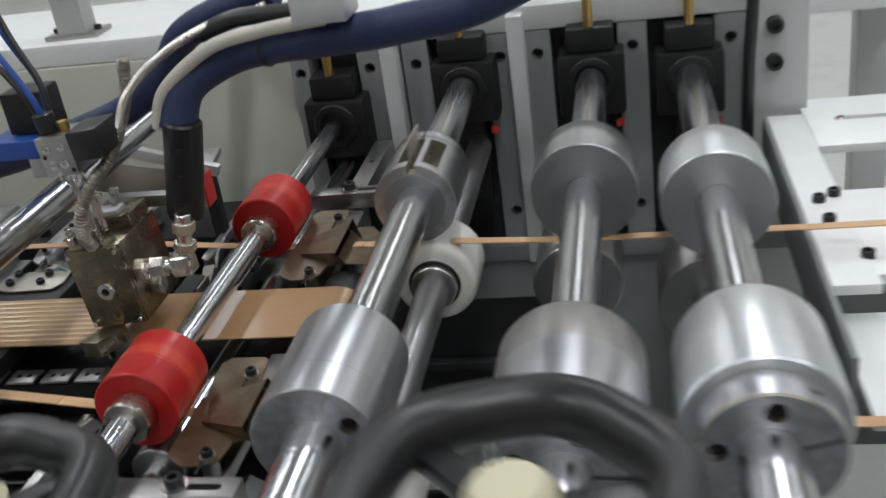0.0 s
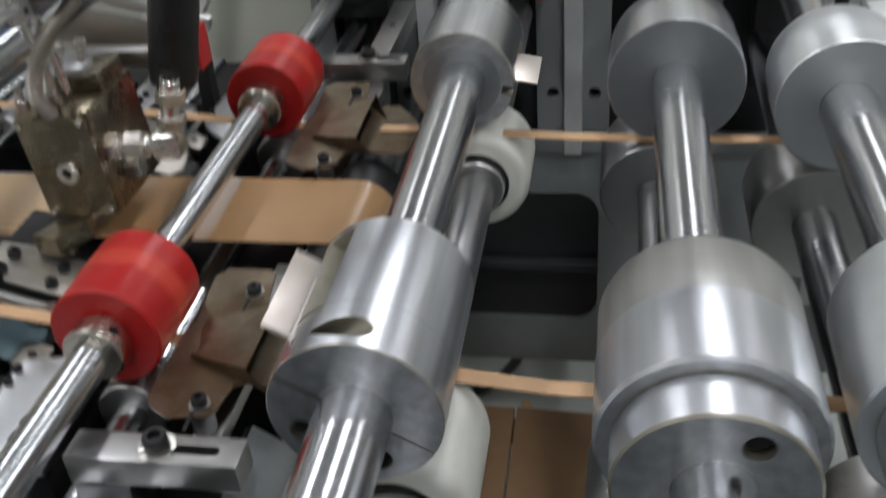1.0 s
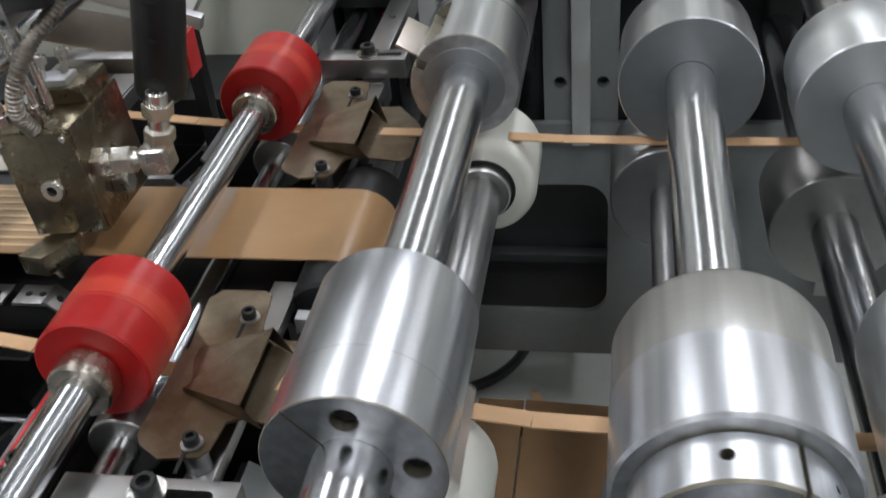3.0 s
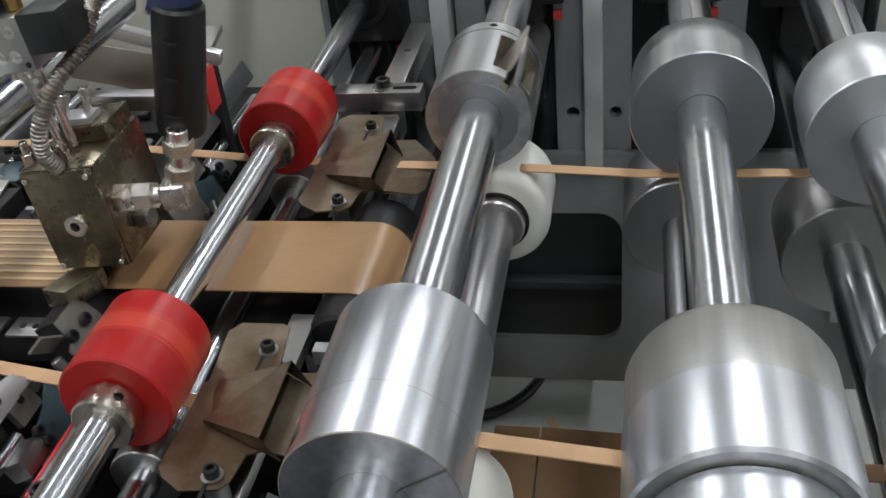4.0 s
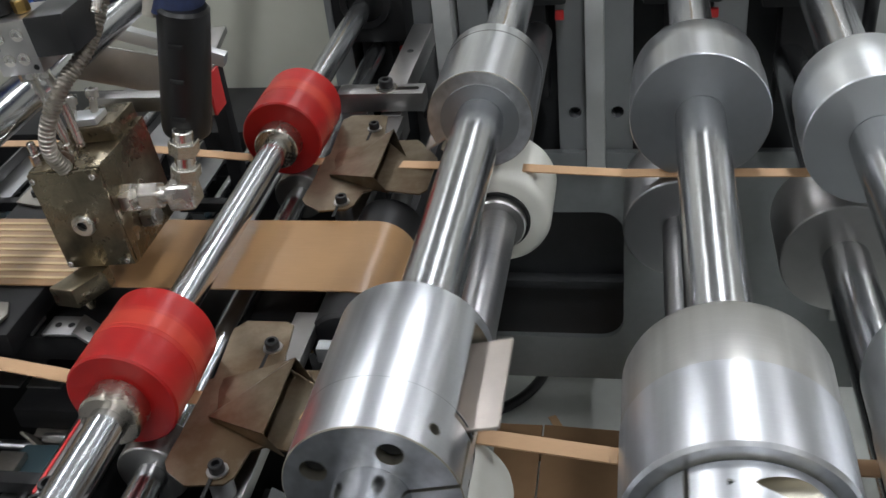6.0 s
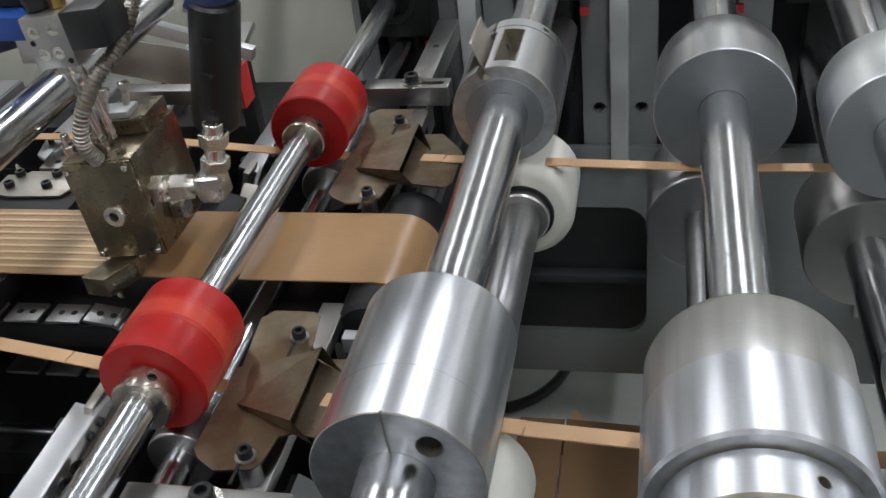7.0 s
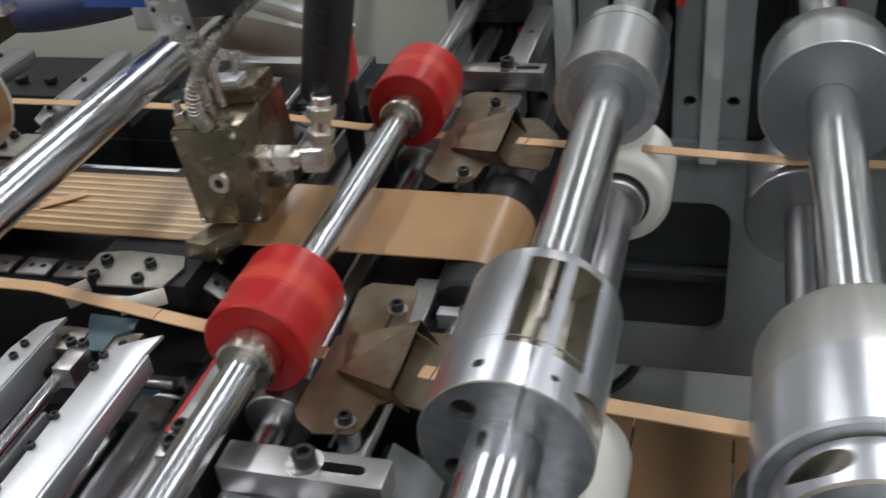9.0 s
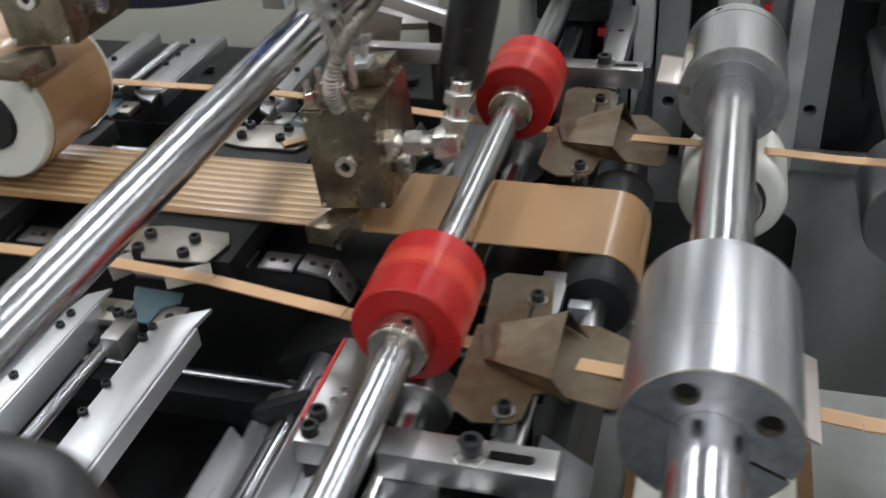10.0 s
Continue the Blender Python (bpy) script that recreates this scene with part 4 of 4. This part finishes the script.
# ---- hot-melt glue head ----
def glue_head(at, full=True):
    top = holder("glue_head", at, "stained steel hot-melt glue head with fittings and hose", "glue head", "glue heads")
    block = part("block", box(-0.028, 0.034, 0.003, 0.088, -0.044, 0.046, 0.0015), GUNMETAL, top)
    part("back_block", box(-0.012, 0.030, 0.044, 0.087, 0.0465, 0.060, 0.0015), GUNMETAL, top)
    plate = part("face_plate", box(-0.0275, 0.0335, -0.0005, 0.0028, -0.043, 0.045, 0.0008), GUNMETAL, top, "steel face plate with corner screws")
    for x in (-0.023, 0.029):
        for z in (-0.038, 0.040):
            screw(plate, x, -0.0005, z, 0.0026, 90, material=NICKEL, name="screw")
    plug = part("plug", lathe([(0.0042, -0.0045), (0.0088, -0.0045), (0.0098, -0.003), (0.0098, 0), (0.0042, 0), (0.0042, -0.0045)], 32), NICKEL, plate, at=pose(0.004, -0.0005, -0.002))
    part("socket", hexagon(0.0045, -0.002, 0.0, "Y"), HOLE, plug)
    # foot with the nozzle
    foot = part("nozzle_foot", prism([(-0.034, -0.026), (-0.010, -0.032), (0.006, -0.006), (0.006, 0.004), (-0.018, 0.004)], -0.062, -0.0445, 0.001), GUNMETAL, top, "dark nozzle foot")
    part("nozzle", lathe([(0, -0.074), (0.003, -0.074), (0.008, -0.062), (0, -0.062)], 20, "Z"), GUNMETAL, foot, at=pose(-0.012, -0.014, 0))
    # top of the block
    part("cross_pin", merge(bmesh.new(), rod(0.0075, -0.004, 0.07, 24), pose(0.002, 0.010, 0.050, -18, 0, 18)), RUSTY_DARK, top)
    part("bright_block", box(-0.008, 0.018, 0.046, 0.066, 0.0602, 0.066, 0.001), WHITE_METAL, top)
    for x, y in ((-0.003, 0.046), (0.011, 0.056)):
        part("tall_screw", merge(bmesh.new(), lathe([(0, 0), (0.0032, 0), (0.0032, 0.012), (0.0052, 0.0125), (0.0052, 0.019), (0.003, 0.0195), (0.003, 0.015), (0, 0.015)], 20, "Z"), pose(x, y + 0.004, 0.066, -8, 10, 0)), NICKEL, top)
    for x, y, h in ((-0.023, 0.014, 0.020), (-0.018, 0.030, 0.024), (-0.004, 0.030, 0.016), (0.004, 0.018, 0.014)):
        nut = part("fitting", hexagon(0.0052, 0.046, 0.046 + h * 0.5), NICKEL, top, at=pose(x, y, 0))
        part("spigot", rod(0.0034, 0.046 + h * 0.5, 0.046 + h, 16, 0.0006, "Z"), NICKEL, nut)
    # side: elbow and hex plug
    part("union", hexagon(0.0125, 0.034, 0.044, "X"), NICKEL, top, at=pose(0, 0.020, 0.007))
    part("nut", hexagon(0.0115, 0.050, 0.066, "X"), NICKEL, top, at=pose(0, 0.020, 0.007))
    part("tube", rod(0.007, 0.030, 0.082, 20, axis="X"), NICKEL, top, at=pose(0, 0.020, 0.007))
    elbow = part("elbow", box(0.074, 0.097, 0.0095, 0.0305, -0.0035, 0.0185, 0.0035, 3), NICKEL, top, "plated pipe elbow")
    part("hex_plug", hexagon(0.0105, 0.0342, 0.046, "X"), NICKEL, top, at=pose(0, 0.036, -0.020))
    if full:
        part("riser", rod(0.0080, 0.016, 0.064, 20, axis="Z"), NICKEL, elbow, at=pose(0.087, 0.020, 0, 0, 15, 0))
        part("riser_nut", hexagon(0.0118, 0.022, 0.033), NICKEL, elbow, at=pose(0.087, 0.020, 0, 0, 15, 0))
        part("riser_nut", hexagon(0.0118, 0.043, 0.055), NICKEL, elbow, at=pose(0.087, 0.020, 0, 0, 15, 0))
    # solenoid and its tubes
    sol = part("solenoid", box(0.026, 0.058, -0.002, 0.044, 0.138, 0.168, 0.002), PLASTIC, top, "black solenoid coil")
    face = part("valve_body", box(-0.009, 0.0255, 0.0, 0.040, 0.126, 0.166, 0.0012), BARSTEEL, top, "ported aluminium valve body")
    for x, z in ((0.000, 0.155), (0.016, 0.156), (0.002, 0.138), (0.014, 0.138)):
        part("port", lathe([(0.002, -0.0008), (0.0048, -0.0008), (0.0048, 0.0), (0.002, 0.0), (0.002, -0.0008)], 20), NICKEL, face, at=pose(x, 0, z))
    for x, z in ((-0.004, 0.147), (0.021, 0.131)):
        part("screw_hole", lathe([(0, -0.0004), (0.0022, -0.0004), (0.0022, 0.0), (0, 0.0)], 16), HOLE, face, at=pose(x, 0, z))
    part("brass_port", hexagon(0.006, 0.1665, 0.176), BRASS, face, at=pose(0.016, 0.018, 0))
    part("cable_gland", rod(0.010, 0.1665, 0.186, 24, axis="Z"), PLASTIC, face, at=pose(-0.002, 0.02, 0))
    for x0, x1 in ((-0.002, 0.004), (0.012, 0.014)):
        part("steel_tube", sweep([(x0, 0.016, 0.126), (x0 + 0.004, 0.018, 0.105), (x1, 0.022, 0.056)], 0.0036, 14), NICKEL, top)
        part("tube_nut", hexagon(0.0058, 0.116, 0.123), NICKEL, top, at=pose(x0, 0.016, 0))
    part("ribbed_hose", sweep([(0.078, 0.060, 0.215), (0.066, 0.058, 0.175), (0.050, 0.030, 0.134), (0.030, 0.006, 0.112), (0.014, -0.006, 0.088), (0.006, -0.006, 0.066), (0.005, 0.004, 0.046)], 0.0064, 20, 0.0011, 0.0034), HOSEM, top, "ribbed metal conduit")
    return top


RUSTY_DARK = mat("heat_browned_steel", (0.16, 0.11, 0.08), 0.4, 0.8, grain=0.2, scale=90, bump=0.1)
glue_head(pose(-0.505, 0.648, 0.858, 0, -5, 0))
glue_head(pose(-0.768, 0.655, 0.985, 0, -5, 0), False)

# black heat sleeve, blue hose and conduit
hose = holder("heated_hose", pose(0, 0, 0), "blue braided glue hose in a black heat sleeve", "glue hose")
lean = pose(-0.4145, 0.688, 0.915, 0, 12.5, 0)
sl = part("sleeve", merge(bmesh.new(), lathe([(0, 0), (0.015, 0), (0.0182, 0.003), (0.0192, 0.008), (0.0192, 0.103), (0.017, 0.1055), (0, 0.1055)], 40, "Z"), lean), SLEEVE, hose, "black sleeve with slots")
for z in (0.022, 0.053, 0.081):
    part("slot", merge(bmesh.new(), box(-0.0052, 0.0052, -0.001, 0.001, -0.0019, 0.0019, 0.0004), lean @ pose(0.001, -0.0190, z)), HOLE, sl)
part("hose", sweep([(-0.400, 0.690, 1.008), (-0.386, 0.704, 1.046), (-0.345, 0.72, 1.067), (-0.302, 0.72, 1.075), (-0.235, 0.72, 1.078), (-0.170, 0.72, 1.083), (-0.080, 0.72, 1.10), (0.05, 0.74, 1.16)], 0.0185, 20), BRAID, hose, "blue braided hose")
part("conduit", sweep([(-0.418, 0.688, 1.012), (-0.403, 0.690, 1.048), (-0.352, 0.697, 1.083), (-0.300, 0.700, 1.094), (-0.250, 0.700, 1.099), (-0.235, 0.700, 1.10)], 0.0066, 14), CONDUIT, hose, "grey plastic conduit")
part("cable_tie", merge(bmesh.new(), ringy(0.0188, 0.0202, -0.002, 0.002, 32, 0.0003), pose(-0.302, 0.72, 1.075, 0, 0, 80)), PLASTIC, hose)
part("cable", sweep([(-0.37, 0.73, 1.09), (-0.33, 0.728, 1.102), (-0.27, 0.725, 1.104), (-0.22, 0.724, 1.112)], 0.009, 12), PLASTIC, hose)
part("end_clamp", box(-0.262, -0.21, 0.685, 0.735, 1.098, 1.125, 0.003), WHITE_METAL, hose)
lbl = holder("red_tag", pose(0, 0, 0), "red enamel warning plate on a steel bracket", "plate")
part("bracket", box(-0.445, -0.4195, 0.752, 0.776, 0.897, 0.934, 0.002), BARSTEEL, lbl)
part("plate", box(-0.419, -0.4165, 0.751, 0.774, 0.898, 0.933, 0.0006), REDSIGN, lbl)
part("arm", box(-0.530, -0.4455, 0.755, 0.770, 0.900, 0.914, 0.002), BARSTEEL, lbl)
part("foot", box(-0.530, -0.505, 0.737, 0.770, 0.80, 0.899, 0.002), GUNMETAL, lbl)
hose2 = holder("heated_hose", pose(0, 0, 0), "blue braided hose looping behind the glue heads", "glue hose")
part("hose", sweep([(-1.2, 0.86, 0.93), (-0.90, 0.83, 0.93), (-0.760, 0.80, 0.938), (-0.678, 0.80, 0.949), (-0.616, 0.80, 0.965), (-0.511, 0.80, 0.998), (-0.448, 0.79, 1.038), (-0.40, 0.77, 1.085), (-0.30, 0.76, 1.12)], 0.0165, 18), BRAID, hose2)
part("conduit", sweep([(-0.452, 0.672, 1.02), (-0.445, 0.69, 1.045), (-0.42, 0.71, 1.07), (-0.37, 0.725, 1.094), (-0.30, 0.73, 1.11)], 0.0048, 14, 0.0008, 0.003), NICKEL, hose2, "ribbed metal conduit")
tubes = holder("air_tubes", pose(0, 0, 0), "blue and black air tubes above the glue head", "air tubes")
for k, (dx, dy) in enumerate(((0, 0), (0.012, 0.01), (-0.012, 0.006), (0.004, 0.02))):
    part("tube", sweep([(-0.522 + dx * 0.4, 0.668 + dy * 0.3, 1.035), (-0.535 + dx, 0.67 + dy, 1.07), (-0.565 + dx * 1.5, 0.68 + dy, 1.12), (-0.60 + dx * 2, 0.70 + dy, 1.20), (-0.60 + dx * 2, 0.72 + dy, 1.30)], 0.0032, 10), (BLUE_TUBE, PLASTIC, PLASTIC, BLUE_TUBE)[k], tubes)
part("valve_island", box(-0.62, -0.555, 0.70, 0.76, 0.985, 1.005, 0.002), BLUE_TUBE, tubes)
part("island_block", box(-0.60, -0.555, 0.72, 0.76, 1.006, 1.05, 0.002), BLACK, tubes)
part("island_arm", box(-0.59, -0.57, 0.72, 0.74, 0.957, 0.985, 0.001), BARSTEEL, tubes)

# bright shield sheets behind the head
shield = holder("shield_bracket", pose(0, 0, 0), "bent bright steel shield behind the glue head", "bracket")
part("rail", merge(bmesh.new(), box(-0.080, 0.080, -0.006, 0.006, -0.007, 0.007, 0.001), pose(-0.565, 0.95, 0.886, 0, 17, 0)), WHITE_METAL, shield)
part("sheet", merge(bmesh.new(), box(-0.060, 0.060, -0.0012, 0.0012, -0.022, 0.022, 0.0005), pose(-0.608, 0.948, 0.857, 0, 12, 0)), BARSTEEL, shield)
part("hanger", box(-0.52, -0.505, 0.957, 0.975, 0.52, 0.86, 0.001), BLACK, shield)
part("end_box", merge(bmesh.new(), box(-0.034, 0.034, -0.05, 0.05, -0.004, 0.004, 0.001), pose(-0.565, 1.03, 0.842, 0, 0, 10)), BARSTEEL, shield)

# ---- upper tape nose at the left ----
def nose_tape():
    R, cx, cz = 0.062, -0.842, 0.870
    out = [(-1.5, cz + R)] + [(cx + R * math.cos(radians(a)), cz + R * math.sin(radians(a))) for a in range(90, -91, -12)] + [(-1.5, cz - R)]
    R2 = R - 0.0015
    inn = [(-1.5, cz + R2)] + [(cx + R2 * math.cos(radians(a)), cz + R2 * math.sin(radians(a))) for a in range(90, -91, -12)] + [(-1.5, cz - R2)]
    bm = bmesh.new()
    V = [[[bm.verts.new((x, y, z)) for x, z in line] for y in (0.662, 0.757)] for line in (out, inn)]
    for k in range(len(out) - 1):
        bm.faces.new((V[0][0][k], V[0][0][k + 1], V[0][1][k + 1], V[0][1][k]))
        bm.faces.new((V[1][0][k], V[1][1][k], V[1][1][k + 1], V[1][0][k + 1]))
        for s in (0, 1):
            bm.faces.new((V[0][s][k], V[0][s][k + 1], V[1][s][k + 1], V[1][s][k]))
    bmesh.ops.recalc_face_normals(bm, faces=bm.faces)
    return bm


upper_tape = holder("kraft_tape", pose(0, 0, 0), "brown kraft paper tape round a white nose roller", "paper tape", "kraft tapes")
part("tape", nose_tape(), KRAFT, upper_tape)
nose = holder("nose_roller", pose(-0.842, 0, 0.870), "white plastic nose roller with a black core", "roller")
part("drum", ringy(0.030, 0.0602, 0.652, 0.765, 64, 0.002), NYLON, nose)
part("core", rod(0.0295, 0.648, 0.77, 40, 0.002), BLACK, nose)
beam = holder("nose_beam", pose(0, 0, 0), "black beam that carries the nose roller", "beam")
part("beam", box(-1.5, -0.88, 0.672, 0.742, 0.830, 0.900, 0.003), BLACK, beam)

# glue lines on the tape
for k in range(9):
    y = 0.664 + 0.0105 * k
    part("glue_line", box(-1.28, -0.545, y - 0.0019, y + 0.0019, 0.7902, 0.7910, 0.0003, 1), GLUE, lower_tape, "fine pale glue line")

# paper strips that cross the tape end
for (x, y, a) in ((-0.708, 0.70, 38), (-0.608, 0.80, 42)):
    ob = new("paper_strip", STRIP_MESH)
    ob.matrix_basis = pose(x, y, 0.7935, 0, 0, a) @ Matrix.Diagonal((0.36, 0.8, 1, 1))
    tagged(ob, "short kraft paper strip lying slantwise on the tape", "paper strip", "loose paper strips")

guard = holder("chain_guard", pose(0, 0, 0), "black chain guard below the beige cover", "chain guard")
part("guard", box(-1.6, -0.425, 1.12, 1.255, 0.53, 0.690, 0.006), BLACK, guard)
part("strip", box(-1.6, -0.44, 1.118, 1.1235, 0.60, 0.625, 0.001), CAST, guard)
for k in range(14):
    part("link", rod(0.010, 0.692, 0.702, 20, 0.002, "Z"), BOLT, guard, at=pose(-0.46 - 0.05 * k, 1.16, 0))

# ---- covers, posts and white beams at the far left ----
cover = holder("side_cover", pose(0, 0, 0), "beige sheet-metal side cover of the machine", "machine cover")
part("panel", box(-1.9, -0.478, 1.300, 1.320, 0.10, 0.925, 0.004), BEIGE, cover)
part("top_rail", box(-1.9, -0.40, 1.305, 1.375, 0.926, 0.962, 0.004), WHITE_PAINT, cover)
for x, w, h in ((-0.865, 0.026, 1.75), (-1.25, 0.03, 1.75), (-0.60, 0.016, 1.30)):
    post = holder("cover_post", pose(x, 1.36, 0.962), "pale grey upright post above the cover", "post", "cover posts")
    part("post", box(-w, w, -0.02, 0.02, 0.0, h - 0.96, 0.003), LIGHT_PAINT, post)
    part("foot", box(-w - 0.02, w + 0.02, -0.03, 0.03, 0.0, 0.008, 0.001), BARSTEEL, post)
    for dx in (-w - 0.011, w + 0.011):
        screw(post, dx, 0, 0.008, 0.006)
table = holder("white_table", pose(0, 0, 0), "white painted table frame behind the machine", "table frame")
part("top", box(-1.9, -0.45, 1.75, 2.35, 0.79, 0.82, 0.004), WHITE_PAINT, table)
for x in (-1.8, -1.1, -0.55):
    part("leg", box(x - 0.03, x + 0.03, 1.80, 1.86, 0.0, 0.79, 0.004), WHITE_PAINT, table)
table = holder("white_table", pose(0, 0, 0), "white laminate table top behind the frame", "table frame")
part("top", box(-0.38, 0.55, 1.45, 2.2, 0.86, 0.89, 0.004), WHITE_PAINT, table)
for x in (-0.3, 0.45):
    part("leg", box(x - 0.03, x + 0.03, 1.6, 1.66, 0.0, 0.86, 0.004), WHITE_PAINT, table)

# ---- white outfeed frame at the right ----
out = holder("outfeed_frame", pose(0, 0, 0), "white painted outfeed frame with slots and bolts", "outfeed frame")
side_bar = part("side_bar", box(0.222, 0.270, 0.73, 1.225, 0.768, 0.780, 0.002), WHITE_PAINT, out)
part("web", box(0.216, 0.222, 0.60, 1.225, 0.70, 0.780, 0.001), DARK_PAINT, out)
cross = part("cross_bar", box(0.271, 1.2, 1.105, 1.290, 0.766, 0.778, 0.002), WHITE_PAINT, out)
cut(cross, [box(0.310, 0.60, 1.196, 1.210, 0.75, 0.80)])
screw(out, 0.318, 1.203, 0.772, 0.007, material=NICKEL)
cross = part("cross_bar", box(0.262, 1.2, 0.752, 0.962, 0.7665, 0.7785, 0.002), WHITE_PAINT, out)
for x, y, z in ((0.243, 0.930, 0.780), (0.262, 0.945, 0.780), (0.245, 0.875, 0.780), (0.268, 0.79, 0.7785)):
    screw(out, x, y, z, 0.0075)
part("cross_bar", box(0.228, 1.2, 0.560, 0.740, 0.730, 0.742, 0.002), WHITE_PAINT, out)
part("leg", box(0.9, 0.96, 0.8, 0.86, 0.0, 0.766, 0.003), WHITE_PAINT, out)
part("leg", box(0.9, 0.96, 1.15, 1.21, 0.0, 0.766, 0.003), WHITE_PAINT, out)
part("mat", box(0.28, 1.2, 0.965, 1.103, 0.700, 0.705), BEIGE, out)
cab = holder("black_cable", pose(0, 0, 0), "thick black cable down the side frame", "cable")
part("cable", sweep([(0.208, 1.232, 1.10), (0.205, 1.232, 0.96), (0.199, 1.232, 0.86), (0.197, 1.232, 0.74), (0.200, 1.232, 0.60)], 0.0085, 14), PLASTIC, cab)

# ---- floor litter seen between the rollers ----
boxy = holder("cardboard_sheet", pose(-0.165, 1.13, 0.0), "folded brown cardboard sheet on the floor", "cardboard")
part("panel", box(-0.13, -0.055, -0.15, 0.125, 0.060, 0.066, 0.001), CARD, boxy)
part("panel", merge(bmesh.new(), box(-0.078, 0.078, -0.15, 0.125, -0.003, 0.003, 0.001), pose(0.026, 0, 0.060, 0, 3, 0)), CARD, boxy)
part("panel", box(0.108, 0.15, -0.15, 0.125, 0.055, 0.061, 0.001), CARD, boxy)
part("rim", box(-0.13, 0.15, 0.105, 0.111, 0.0, 0.055, 0.001), CARD, boxy)
part("rim", box(-0.13, 0.15, -0.13, -0.124, 0.0, 0.053, 0.001), CARD, boxy)
film = holder("plastic_film", pose(-0.165, 0.86, 0.03), "crumpled clear plastic film with paper scraps", "plastic film")
bm = bmesh.new()
bmesh.ops.create_grid(bm, x_segments=40, y_segments=40, size=0.14)
for v in bm.verts:
    p = Vector((v.co.x * 14, v.co.y * 14, 1.7))
    v.co.z = 0.03 + 0.05 * abs(noise.noise(p)) + 0.025 * abs(noise.noise(p * 2.3))
part("film", bm, GALV, film, soft=False)
rng = random.Random(4)
for k in range(9):
    part("scrap", merge(bmesh.new(), box(-0.02, 0.02, -0.003, 0.003, -0.0005, 0.0005), pose(rng.uniform(-0.10, 0.10), rng.uniform(-0.10, 0.10), 0.095 + rng.uniform(0, 0.01), rng.uniform(-25, 25), rng.uniform(-25, 25), rng.uniform(0, 180))), STRIP, film)
scrap = new("paper_strip", STRIP_MESH)
scrap.matrix_basis = pose(-0.205, 1.325, 0.004, 0, 0, 118) @ Matrix.Diagonal((0.30, 1.1, 1, 1))
tagged(scrap, "offcut of kraft paper strip on the floor", "paper strip", "loose paper strips")
cabl = holder("floor_cable", pose(0, 0, 0), "black cable curling over the floor", "cable")
part("cable", sweep([(-0.60, 1.33, 0.010), (-0.42, 1.32, 0.010), (-0.33, 1.335, 0.010), (-0.27, 1.38, 0.010), (-0.235, 1.45, 0.010), (-0.225, 1.55, 0.010)], 0.010, 12), PLASTIC, cabl)


# ---- what moves ----
def motions():
    times = [0.5 * k for k in range(21)]
    for ob, (x, z), speed in ((S_CREASE, CREASE_AT, SPIN), (S_PRESS, PRESS_AT, SPIN), (S_GALV, GALV_AT, SPIN), (S_RED, RED_AT, 117.0),
                              (L_WHITE, LOW_WHITE_AT, -SPIN * 0.9), (L_PRESS, LOW_PRESS_AT, -SPIN * 0.8), (L_GALV, LOW_GALV_AT, -SPIN * 0.78), (L_RED, LOW_RED_AT, -SPIN * 1.5)):
        walk(ob, [(t, pose(x, 0, z, 0, speed * t, 0)) for t in times])
    for ob, ya, yb, x in STRIPS:
        walk(ob, [(t, strip_pose(ya, yb, x - SPEED * t)) for t in times])
    fine = [0.25 * k for k in range(41)]
    for ob, side, u in CARRIAGES:
        walk(ob, [(t, carriage_pose(side, u - SPEED * t)) for t in fine])


motions()
